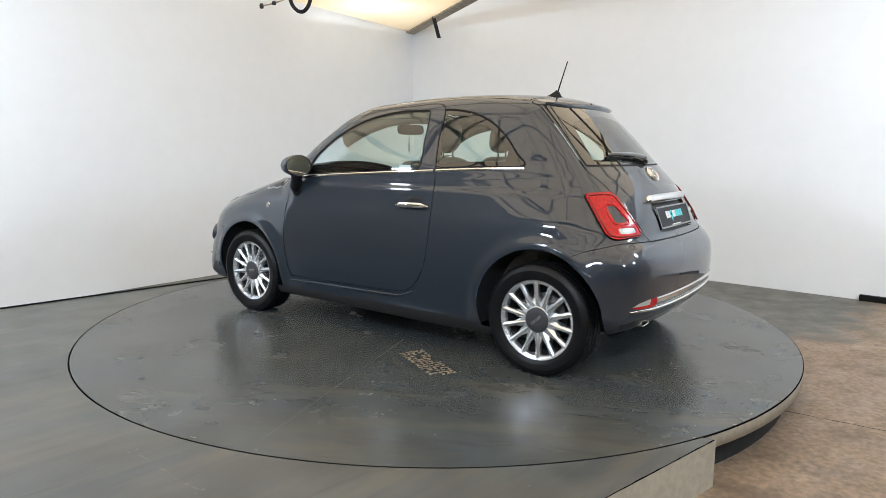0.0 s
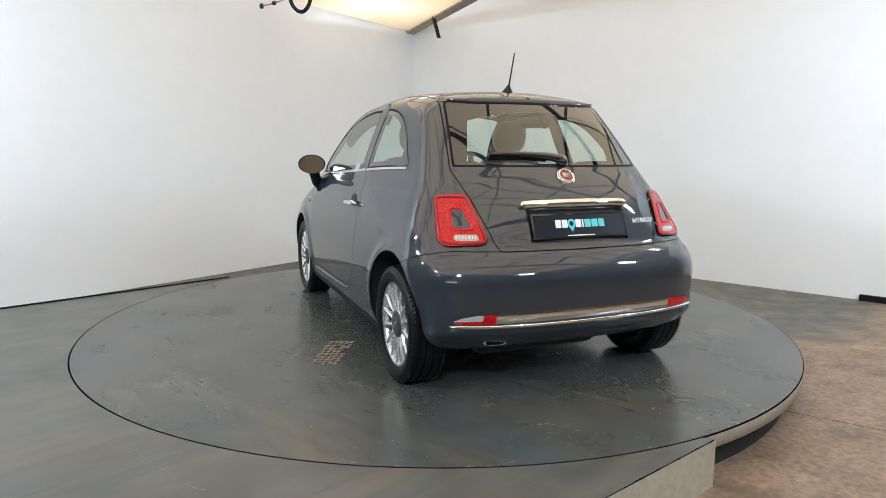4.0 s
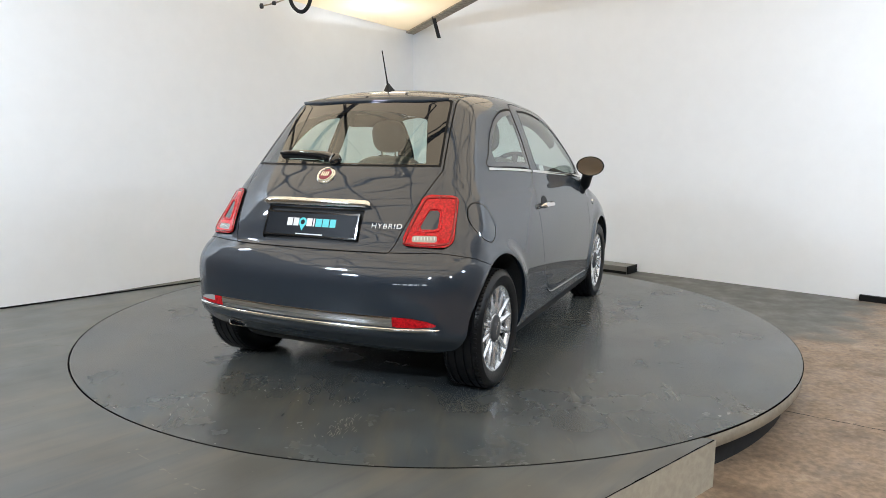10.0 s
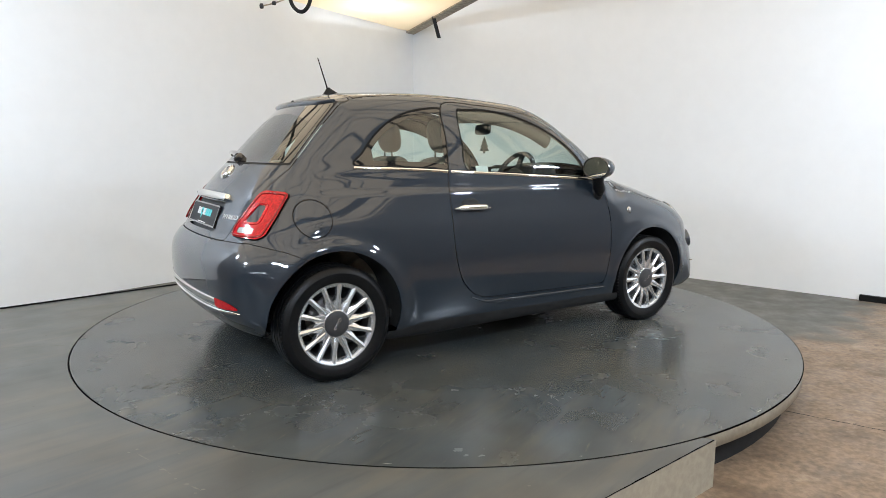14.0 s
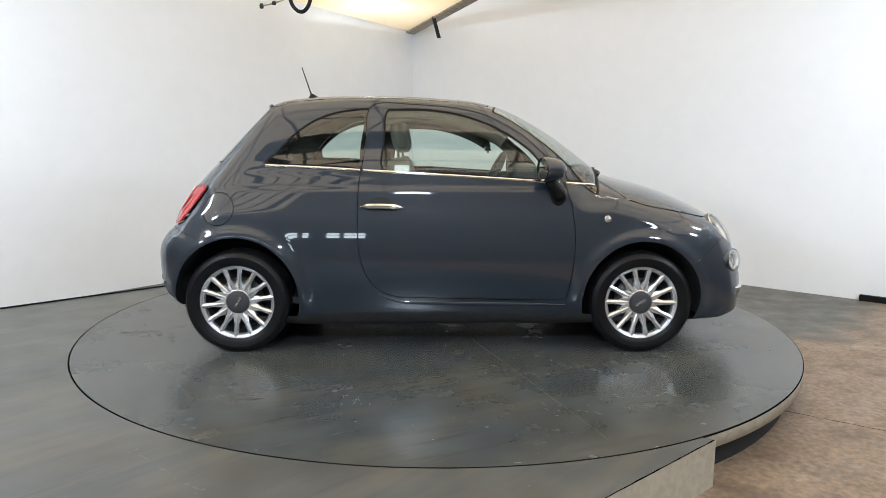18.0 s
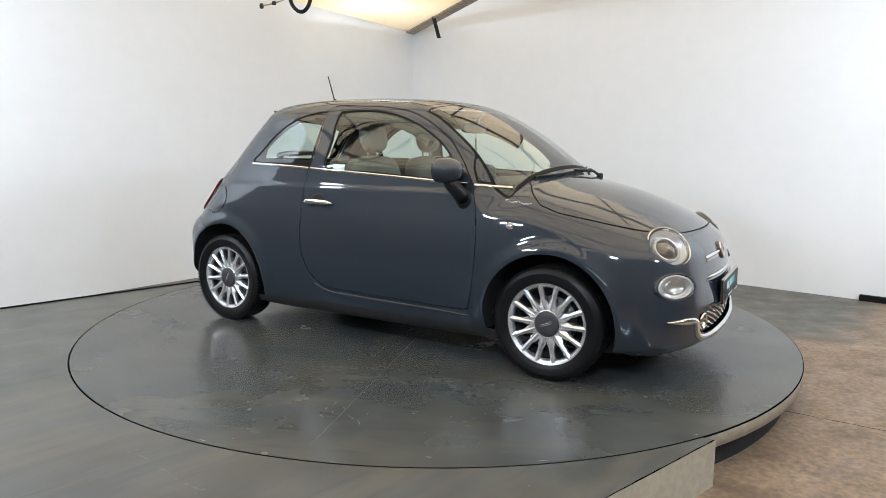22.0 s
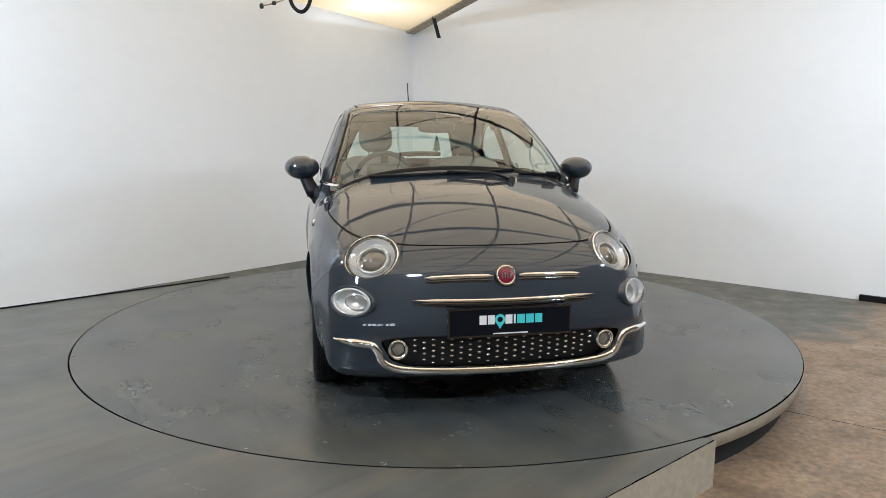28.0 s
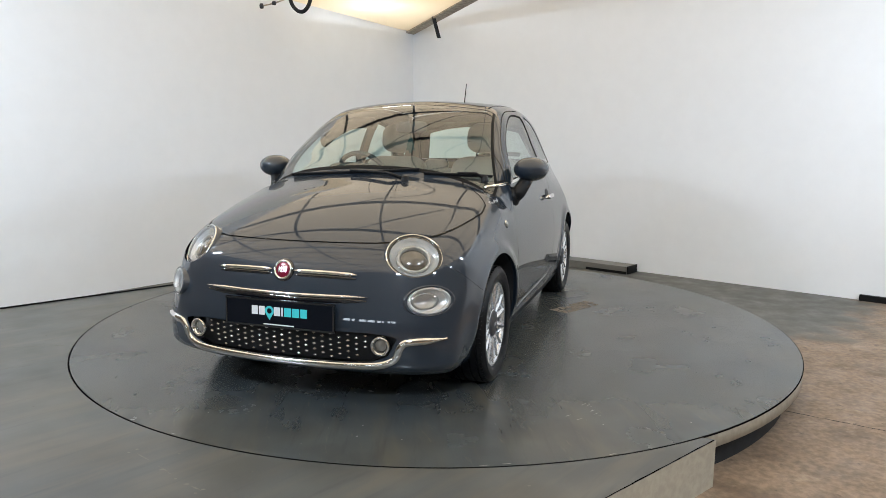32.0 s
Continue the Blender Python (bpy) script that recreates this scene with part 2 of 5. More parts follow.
# worn grey paint on the concrete along the walls, ending in a ragged soft edge
nt_ = CONCRETE.node_tree
bs_ = nt_.nodes["Principled BSDF"]
tan_ = bs_.inputs["Base Color"].links[0].from_socket
tc_, sx_ = nt_.nodes.new("ShaderNodeTexCoord"), nt_.nodes.new("ShaderNodeSeparateXYZ")
nt_.links.new(tc_.outputs["Object"], sx_.inputs[0])


def calc(op, a, b):
    n = nt_.nodes.new("ShaderNodeMath")
    n.operation = op
    for k, q in enumerate((a, b)):
        if isinstance(q, float):
            n.inputs[k].default_value = q
        else:
            nt_.links.new(q, n.inputs[k])
    return n.outputs[0]


d1 = calc("ADD", calc("ADD", calc("MULTIPLY", sx_.outputs[0], -0.764), calc("MULTIPLY", sx_.outputs[1], 0.645)), 2.25)
d2 = calc("ADD", sx_.outputs[1], -0.10)
nz_ = nt_.nodes.new("ShaderNodeTexNoise")
nz_.inputs["Scale"].default_value, nz_.inputs["Detail"].default_value = 5.0, 8.0
nt_.links.new(tc_.outputs["Object"], nz_.inputs["Vector"])
dd = calc("ADD", calc("MINIMUM", d1, d2), calc("MULTIPLY", calc("SUBTRACT", nz_.outputs["Fac"], 0.5), 0.9))
mr_ = nt_.nodes.new("ShaderNodeMapRange")
mr_.inputs["From Min"].default_value, mr_.inputs["From Max"].default_value = -0.12, 0.22
nt_.links.new(dd, mr_.inputs["Value"])
mx_ = nt_.nodes.new("ShaderNodeMix")
mx_.data_type = "RGBA"
nt_.links.new(mr_.outputs["Result"], mx_.inputs["Factor"])
nt_.links.new(tan_, mx_.inputs["A"])
n2_ = nt_.nodes.new("ShaderNodeTexNoise")
n2_.inputs["Scale"].default_value, n2_.inputs["Detail"].default_value = 3.0, 8.0
nt_.links.new(tc_.outputs["Object"], n2_.inputs["Vector"])
g2_ = nt_.nodes.new("ShaderNodeMix")
g2_.data_type = "RGBA"
g2_.inputs["A"].default_value, g2_.inputs["B"].default_value = (0.075, 0.079, 0.075, 1), (0.110, 0.105, 0.088, 1)
nt_.links.new(n2_.outputs["Fac"], g2_.inputs["Factor"])
nt_.links.new(g2_.outputs["Result"], mx_.inputs["B"])
nt_.links.new(mx_.outputs["Result"], bs_.inputs["Base Color"])

# raised deck that leads on to the turntable, its end curved round it
TABLE_R = 2.27
GAP = 0.004
FRONT_WAY = Vector((0.775, 0.632))                # the deck's front edge ends at a sharp corner by the turntable
FRONT_CORNER = Vector((1.120, -2.025))
BACK_WAY = Vector((0.7125, 0.7017))                 # the deck's back edge, along the left wall
BACK_CORNER = Vector((-1.885, 1.342))
FRONT_FAR, BACK_FAR = FRONT_CORNER - FRONT_WAY * 9.0, BACK_CORNER - BACK_WAY * 9.0
deck_arc = []
for i in range(97):
    a = radians(143.9 + (298.2 - 143.9) * i / 96)
    deck_arc.append(((TABLE_R + GAP) * math.cos(a), (TABLE_R + GAP) * math.sin(a)))
deck_outline = deck_arc + [tuple(FRONT_CORNER), tuple(FRONT_FAR), tuple(BACK_FAR), tuple(BACK_CORNER)]
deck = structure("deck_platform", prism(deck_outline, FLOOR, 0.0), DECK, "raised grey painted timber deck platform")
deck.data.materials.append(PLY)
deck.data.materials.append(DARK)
# sides facing the turntable gap are coloured black for the shade in it
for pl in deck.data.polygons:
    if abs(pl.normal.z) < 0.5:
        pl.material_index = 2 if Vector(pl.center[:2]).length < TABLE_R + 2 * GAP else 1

# turntable
table = thing("turntable", "round grey painted vehicle turntable with raw plywood rim", "turntable")
rim = part("rim", lathe([(0.0, -0.068), (TABLE_R - 0.012, -0.068), (TABLE_R - 0.002, -0.064), (TABLE_R - 0.002, -0.006)], 160), PLY, table, "raw plywood rim")
part("top", lathe([(0.0, 0.0), (TABLE_R - 0.005, 0.0)], 160), TABLE, table)
# black band on the edge stands in for the dark gap round it
part("edge_gap_shade", lathe([(TABLE_R - 0.005, 0.0), (TABLE_R - 0.002, -0.0010), (TABLE_R - 0.0005, -0.002), (TABLE_R - 0.0005, -0.0065), (TABLE_R - 0.003, -0.007)], 160), GAP_BLACK, table, "thin black band for the shade in the gap")
# dark wall close under the rim stands in for the shade there
part("skirt", lathe([(2.195, FLOOR), (2.195, -0.066)], 120), DARK, table, "dark skirt for the shade under the rim")
part("hub", lathe([(0.45, FLOOR), (0.45, -0.07)], 32), DARK, table, "dark steel turning hub")
back_out = Vector((-BACK_WAY.y, BACK_WAY.x))
# black strip stands in for the shade between the deck and the wall
structure("deck_gap_shade", prism([tuple(q) for q in (BACK_FAR + back_out * 0.001, BACK_CORNER + back_out * 0.001, BACK_CORNER + back_out * 0.012, BACK_FAR + back_out * 0.040)][::-1], FLOOR, 0.010), RUBBER, "black strip for the shaded gap behind the deck")
# cream low ceiling in the corner, with its timber edge beam
BEAM_END = Vector((0.39, 3.07)) + (Vector((0.39, 3.07)) - CORNER).normalized() * 0.75
strip = [(-0.36, 5.08), tuple(BEAM_END), (-2.15, 2.42), (-0.55, 4.87)]
SHEET = material("cream translucent sheet", (0.92, 0.80, 0.60), 0.7, grain=0.03, grain_scale=4, stains=0.12, stain_scale=2, stain_colour=(0.75, 0.6, 0.4))
nt_ = SHEET.node_tree
tl_, mx_ = nt_.nodes.new("ShaderNodeBsdfTranslucent"), nt_.nodes.new("ShaderNodeMixShader")
tl_.inputs[0].default_value, mx_.inputs[0].default_value = (0.96, 0.88, 0.72, 1), 0.78
nt_.links.new(nt_.nodes["Principled BSDF"].outputs[0], mx_.inputs[1])
nt_.links.new(tl_.outputs[0], mx_.inputs[2])
nt_.links.new(mx_.outputs[0], nt_.nodes["Material Output"].inputs[0])
structure("ceiling", ([(x, y, CEIL) for x, y in strip], [(0, 1, 2, 3)]), SHEET, "cream translucent low ceiling sheet in the corner")
ROOF_Z = 6.0
nt_ = CREAM.node_tree
tl_, mx_ = nt_.nodes.new("ShaderNodeBsdfTranslucent"), nt_.nodes.new("ShaderNodeMixShader")
tl_.inputs[0].default_value, mx_.inputs[0].default_value = (0.90, 0.75, 0.54, 1), 0.80
nt_.links.new(nt_.nodes["Principled BSDF"].outputs[0], mx_.inputs[1])
nt_.links.new(tl_.outputs[0], mx_.inputs[2])
nt_.links.new(mx_.outputs[0], nt_.nodes["Material Output"].inputs[0])
structure("roof_ceiling", ([(-9, -10, ROOF_Z), (9, -10, ROOF_Z), (9, 9, ROOF_Z), (-9, 9, ROOF_Z)], [(3, 2, 1, 0)]), CREAM, "cream translucent workshop roof sheets")
bd = (BEAM_END - CORNER).normalized()
bn = Vector((-bd.y, bd.x))
beam = thing("ceiling_beam", "weathered grey timber beam along the ceiling edge", "beam")
part("timber", prism([tuple(p) for p in (CORNER - bn * 0.13, BEAM_END - bn * 0.13, BEAM_END + bn * 0.005, CORNER + bn * 0.005)], CEIL - 0.02, CEIL + 0.11), TIMBER, beam, smooth=False)
# the rest of the workshop, behind the camera, closes the place
BACK_PAINT = material("grey brown workshop wall", (0.200, 0.172, 0.140), 0.7, grain=0.1, grain_scale=3, stains=0.3, stain_scale=1.0, stain_colour=(0.15, 0.125, 0.10))
structure("wall_back", join([box(-9, -6.0, -10.2, -10, FLOOR, ROOF_Z), box(-1.2, 9, -10.2, -10, FLOOR, ROOF_Z), box(-6.0, -1.2, -10.2, -10, FLOOR, 1.68), box(-6.0, -1.2, -10.2, -10, 2.12, ROOF_Z)]), BACK_PAINT, "grey brown workshop wall with a long window")
structure("wall_far", box(-9, 9, 9, 9.2, FLOOR, ROOF_Z), BACK_PAINT, "grey brown workshop wall")
structure("wall_side", box(-9.2, -9, -10, 9, FLOOR, ROOF_Z), BACK_PAINT, "grey brown workshop wall")
structure("wall_far_side", box(9, 9.2, -10, 9, FLOOR, ROOF_Z), BACK_PAINT, "grey brown workshop wall")
for x, w in ((-6.0, .06), (-5.35, .05), (-4.9, .16), (-4.1, .05), (-3.3, .10), (-2.75, .05), (-2.35, .20), (-1.8, .05), (-1.2, .06)):
    structure("window_mullion", box(x - w, x + w, -10.10, -10.02, 1.68, 2.12), STEEL, "dark window mullion")
structure("window_transom", box(-6.0, -1.2, -10.08, -10.04, 1.93, 1.965), STEEL, "dark window transom")
area_lamp("window_daylight", (-3.6, -10.12, 1.90), (-3.6, 0, 1.90), 4.8, 0.44, 52, (0.78, 0.90, 1.0))
# roof beams and purlins
for y in (-8.4, -5.0, -1.6, 0.9, 3.4):
    tr = thing("roof_truss", "dark steel roof beam with a brace", "truss", "roof beams")
    part("beam", join([box(-9, 9, y - 0.06, y + 0.06, 5.40, 5.42), box(-9, 9, y - 0.010, y + 0.010, 5.42, 5.58), box(-9, 9, y - 0.06, y + 0.06, 5.58, 5.60)]), STEEL, tr, smooth=False)
    for x0, x1 in ((-6.5, -4.0), (-1.5, 1.0), (3.5, 6.0)):
        part("brace", tube([(x0, y, 5.45), (x1, y + 2.4, 5.8)], 0.028, 8), STEEL, tr, smooth=False)
for x in (-7.6, -5.4, -3.1, -0.8, 1.4, 3.7, 6.0, 8.2):
    structure("purlin", box(x - 0.024, x + 0.024, -10, 9, 5.62, 5.72), STEEL, "dark steel roof purlin")
for k in range(9):
    y = -8.9 + k * 0.93
    structure("roof_batten", box(-9, 9, y - 0.022, y + 0.022, 5.86, 5.93), STEEL, "thin dark steel roof batten")
# twin tube strip lights, unseen, added and placed to even out the light
TUBE = material("lit fluorescent tube", (1.0, 0.97, 0.92), 0.5, emit=6.0)
LIGHT_BODY = material("white enamelled steel", (0.75, 0.75, 0.73), 0.4)
LAMP_TINT = (0.695, 0.83, 1.0)
# place, watts thrown down, watts thrown up at the roof
# the last row is an extra lamp that brightens the corner sheet
LIGHTS = [(-3.4, -3.4, 2.70, 64, 0), (4.6, -2.6, 2.70, 64, 0), (3.9, -1.0, 2.70, 36, 180), (-3.9, -1.2, 2.70, 42, 180),
          (-4.6, -4.9, 2.72, 40, 100), (-0.2, -5.4, 2.75, 78, 200), (3.6, -4.9, 2.72, 40, 100), (-0.75, 3.25, 3.3, 4, 0)]
for x, y, z, watts, upward in LIGHTS:
    lt = thing("strip_light", "added white twin tube strip light, out of view", "light", "strip lights")
    part("tray", box(x - 0.32, x + 0.32, y - 0.09, y + 0.09, z + 0.02, z + 0.08), LIGHT_BODY, lt, smooth=False, bevel=0.006)
    for s in (1, -1):
        part("lamp_tube", tube([(x - 0.27, y + s * 0.05, z), (x + 0.27, y + s * 0.05, z)], 0.016, 8), TUBE, lt, "lit white tube")
        part("hanger", tube([(x + s * 0.25, y, z + 0.08), (x + s * 0.25, y, ROOF_Z)], 0.006, 6), STEEL, lt)
    area_lamp("added_strip_glow", (x, y, z - 0.03), (x * 0.7, y + 3.0, z - 1.3), 0.45, 0.09, watts, LAMP_TINT)
    # added lamp aimed up, to brighten the roof and its reflection
    if upward:
        area_lamp("added_strip_glow", (x, y, z + 0.12), (x, y + 0.001, z + 2), 0.5, 0.14, upward, LAMP_TINT)
# ---------------------------------------------------------------- the car's body surface
SIDE_LINE = [(-.34, .22), (-.49, .300), (-.535, .38), (-.545, .56), (-.505, .665), (-.465, .72), (-.43, .82), (-.37, .93), (-.295, 1.02),
             (-.225, 1.09), (-.055, 1.265), (.080, 1.395), (.130, 1.434), (.27, 1.466), (.55, 1.486), (.85, 1.488), (1.15, 1.474),
             (1.40, 1.45), (1.60, 1.392), (1.85, 1.257), (2.06, 1.105), (2.15, 1.0275), (2.176, 1.0125), (2.205, 1.0035), (2.27, .985), (2.50, .925), (2.70, .85), (2.86, .765),
             (2.95, .68), (2.985, .60), (3.01, .50), (3.03, .40), (3.027, .29), (2.985, .205), (2.7, .168), (1.2, .15), (.2, .15)]


def spline(pts, steps=8, closed=True):
    P = np.array(pts, float)
    n = len(P)
    out = []
    for i in range(n if closed else n - 1):
        idx = [(i + k - 1) % n if closed else min(max(i + k - 1, 0), n - 1) for k in range(4)]
        p0, p1, p2, p3 = P[idx]
        for s in range(steps):
            t = s / steps
            out.append(0.5 * (2 * p1 + (p2 - p0) * t + (2 * p0 - 5 * p1 + 4 * p2 - p3) * t * t + (3 * p1 - p0 - 3 * p2 + p3) * t ** 3))
    if not closed:
        out.append(P[-1])
    return np.array(out)


def poly_sdf(poly, X, Z):
    """Signed distance to a closed outline, negative inside."""
    poly = np.asarray(poly, float)
    X, Z = np.broadcast_arrays(np.asarray(X, float), np.asarray(Z, float))
    best = np.full(X.shape, 1e9)
    inside = np.zeros(X.shape, bool)
    for (ax, az), (bx, bz) in zip(poly, np.roll(poly, -1, 0)):
        ex, ez = bx - ax, bz - az
        t = np.clip(((X - ax) * ex + (Z - az) * ez) / (ex * ex + ez * ez + 1e-12), 0, 1)
        best = np.minimum(best, (X - ax - t * ex) ** 2 + (Z - az - t * ez) ** 2)
        if ez:
            cross = ((az > Z) != (bz > Z)) & (X < ex * (Z - az) / ez + ax)
            inside ^= cross
    d = np.sqrt(best)
    return np.where(inside, -d, d)


GX0, GZ0, GSTEP = -1.2, -0.5, 0.01
gx, gz = np.meshgrid(np.arange(GX0, 3.9, GSTEP), np.arange(GZ0, 2.3, GSTEP), indexing="ij")
SIL = poly_sdf(spline(SIDE_LINE, 8), gx, gz)


def sil(x, z):
    i = np.clip((x - GX0) / GSTEP, 0, SIL.shape[0] - 1.001)
    k = np.clip((z - GZ0) / GSTEP, 0, SIL.shape[1] - 1.001)
    i0, k0 = i.astype(int), k.astype(int)
    u, w = i - i0, k - k0
    return SIL[i0, k0] * (1 - u) * (1 - w) + SIL[i0 + 1, k0] * u * (1 - w) + SIL[i0, k0 + 1] * (1 - u) * w + SIL[i0 + 1, k0 + 1] * u * w


def step(x, a, b):
    t = np.clip((x - a) / (b - a), 0, 1)
    return t * t * (3 - 2 * t)


FRONT_HUB, REAR_HUB = (2.30, 0.289), (0.0, 0.289)
ARCH_F, ARCH_R = (2.30, 0.300, 0.345), (0.0, 0.305, 0.352)
WAIST_Z = [0.15, 0.22, 0.35, 0.50, 0.62, 0.74, 0.84, 0.92, 0.955, 1.00, 1.06, 1.20, 1.32, 1.42, 1.50]
WAIST_Y = [0.74, 0.775, 0.797, 0.808, 0.803, 0.787, 0.766, 0.750, 0.742, 0.730, 0.713, 0.657, 0.607, 0.560, 0.52]
WAIST = spline(list(zip(WAIST_Z, WAIST_Y)), 24, False)


def half_width(x, z):
    y = np.interp(z, WAIST[:, 0], WAIST[:, 1])
    y = y - 0.006 * step(z, 0.920, 0.945) * step(x, -0.2, 0.1) * step(-x, -2.3, -1.9)
    upper = step(z, 0.75, 1.1)
    rear = np.clip(0.9 - x, 0, 2)
    front = np.clip(x - 1.7, 0, 2)
    y = y - (0.010 + 0.050 * upper) * (rear / 0.8) ** 2 * 1.094 / (1 + 0.094 * (rear / 0.8) ** 2) - (0.012 + 0.02 * upper) * (front / 0.6) ** 2 * step(front, 0.0, 0.5)
    for hx, hz, r in (ARCH_F, ARCH_R):
        d = np.hypot(x - hx, z - hz)
        y = y + 0.016 * np.exp(-((d - r - 0.012) / 0.045) ** 2) * step(z, 0.2, 0.35)
    return y


def body_f(P):
    x, y, z = P[:, 0], np.abs(P[:, 1]), P[:, 2]
    g = 0.20 * y ** 2 + 0.75 * y ** 6
    gr = g * (0.55 + 0.45 * step(z, 0.6, 0.88))
    wf, wr = step(x, 1.0, 2.5), step(-x, -0.9, 0.1)
    xs = x + g * wf * (0.8 + 0.2 * step(z, 0.40, 0.65)) - gr * wr
    crown = 0.15 + 0.095 * step(x, 1.3, 1.7) * step(-x, -2.15, -1.95)
    zs = z + (crown * y ** 2) * step(z, 0.6, 0.9)
    band = sil(xs, zs)
    side = y - half_width(x, z)
    k = 0.10 + 0.06 * np.maximum(wf * step(x, 2.2, 2.8), step(-x, 0.0, 0.3)) * step(-z, -1.0, -0.7)
    k = k * (0.30 + 0.70 * step(z, 0.24, 0.44))
    h = np.maximum(k - np.abs(band - side), 0) / k
    return np.maximum(band, side) + h * h * k * 0.25


def march(A, B, iters=34):
    """Where the ways from A (inside) to B (outside) leave the body."""
    lo, hi = np.zeros(len(A)), np.ones(len(A))
    for _ in range(iters):
        mid = (lo + hi) / 2
        out = body_f(A + (B - A) * mid[:, None]) > 0
        hi, lo = np.where(out, mid, hi), np.where(out, lo, mid)
    return A + (B - A) * hi[:, None]


def body_normal(P):
    e, n = 1.4e-2, []
    for k in range(3):
        d = np.zeros(3)
        d[k] = e
        n.append(body_f(P + d) - body_f(P - d))
    n = np.array(n).T
    return n / (np.linalg.norm(n, axis=1, keepdims=True) + 1e-12)


def on_side(x, z, sign=1):
    x, z = np.atleast_1d(np.asarray(x, float)), np.atleast_1d(np.asarray(z, float))
    x, z = np.broadcast_arrays(x, z)
    P = march(np.c_[x, 0 * x + 0.1, z], np.c_[x, 0 * x + 1.1, z])
    P[:, 1] *= sign
    return P


def on_end(y, z, front=True):
    y, z = np.broadcast_arrays(np.atleast_1d(np.asarray(y, float)), np.atleast_1d(np.asarray(z, float)))
    return march(np.c_[0 * y + 1.3, y, z], np.c_[0 * y + (3.6 if front else -1.1), y, z])


def on_top(x, y):
    x, y = np.broadcast_arrays(np.atleast_1d(np.asarray(x, float)), np.atleast_1d(np.asarray(y, float)))
    return march(np.c_[x, y, 0 * x + 0.6], np.c_[x, y, 0 * x + 1.9])


def shell():
    lo, hi = np.array([0.15, -0.40, 0.50]), np.array([2.25, 0.40, 0.72])
    LO, HI = np.array([-1.1, -1.4, -0.2]), np.array([3.7, 1.4, 2.0])
    counts = (240, 112, 104)
    pts, tris, n0 = [], [], 0
    for ax in range(3):
        u, v = [k for k in range(3) if k != ax]
        for end in (0, 1):
            nu, nv = counts[u], counts[v]
            U, V = np.meshgrid(np.linspace(0, 1, nu + 1), np.linspace(0, 1, nv + 1), indexing="ij")
            q = np.zeros((U.size, 3))
            q[:, u], q[:, v], q[:, ax] = U.ravel(), V.ravel(), end
            pts.append(q)
            i = np.arange((nu + 1) * (nv + 1)).reshape(nu + 1, nv + 1)
            a, b, c, d = i[:-1, :-1].ravel(), i[1:, :-1].ravel(), i[1:, 1:].ravel(), i[:-1, 1:].ravel()
            flip = (end == 1) ^ (ax == 1)
            quad = [(a, b, c), (a, c, d)] if flip else [(a, c, b), (a, d, c)]
            tris.append(np.concatenate([np.stack(t, 1) for t in quad]) + n0)
            n0 += len(q)
    q, T = np.concatenate(pts), np.concatenate(tris)
    # merge the edges of the six faces
    key = np.round(q * 1e6).astype(np.int64)
    _, first, back = np.unique(key, axis=0, return_index=True, return_inverse=True)
    q, T = q[first], back.reshape(-1)[T]
    P = march(lo + (hi - lo) * q, LO + (HI - LO) * q)
    return P, T


def split(V, T, g):
    """Cuts the triangles along g = 0. Returns the vertices, and the triangles below and above."""
    s = g[T]
    below, above = (s <= 0).all(1), (s > 0).all(1)
    mixed = ~(below | above)
    lowT, highT = [T[below]], [T[above]]
    M = T[mixed]
    if len(M):
        sm = g[M] > 0
        lone_up = sm.sum(1) == 1
        # turn each triangle so that its lone corner comes first
        lone = np.where(lone_up, sm.argmax(1), (~sm).argmax(1))
        idx = (lone[:, None] + np.arange(3)) % 3
        R = np.take_along_axis(M, idx, 1)
        a, b, c = R.T
        pairs = np.concatenate([np.stack([a, b], 1), np.stack([a, c], 1)])
        ps = np.sort(pairs, 1)
        uq, inv = np.unique(ps, axis=0, return_inverse=True)
        inv = inv.reshape(-1)
        ga, gb = g[uq[:, 0]], g[uq[:, 1]]
        w = (ga / (ga - gb))[:, None]
        NV = V[uq[:, 0]] * (1 - w) + V[uq[:, 1]] * w
        base = len(V)
        V = np.concatenate([V, NV])
        ab, ac = base + inv[:len(M)], base + inv[len(M):]
        tip = np.stack([a, ab, ac], 1)
        q1, q2 = np.stack([ab, b, c], 1), np.stack([ab, c, ac], 1)
        up = lone_up
        highT += [tip[up], q1[~up], q2[~up]]
        lowT += [tip[~up], q1[up], q2[up]]
    return V, np.concatenate(lowT), np.concatenate(highT)


def compact(V, T):
    used, inv = np.unique(T, return_inverse=True)
    return V[used], inv.reshape(-1, 3)


class Shell:
    def __init__(self):
        self.V, self.T = shell()
        self.seams = []

    def take(self, g, gap=0.0):
        """Cuts out what lies below g = 0 and returns it; a strip of the given gap round it becomes a seam."""
        V, T = compact(self.V, self.T)
        val = g(V)
        if gap:
            V, inner, rest = split(V, T, val + gap)
            self.V, piece = V, inner
            V2, T2 = compact(V, rest)
            V2, strip_, rest = split(V2, T2, g(V2) - gap)
            self.seams.append(compact(V2, strip_))
            out = compact(V, piece)
            self.V, self.T = compact(V2, rest)
            return out
        V, inner, rest = split(V, T, val)
        out = compact(V, inner)
        self.V, self.T = compact(V, rest)
        return out


def sub(piece, g, gap=0.0):
    """Splits a piece into what lies below and above g, and the strip between."""
    V, T = piece
    V, lowT, highT = split(V, T, g(V) + gap)
    low = compact(V, lowT)
    V2, T2 = compact(V, highT)
    if not gap:
        return low, (V2, T2), None
    V2, s, h = split(V2, T2, g(V2) - gap)
    return low, compact(V2, h), compact(V2, s)


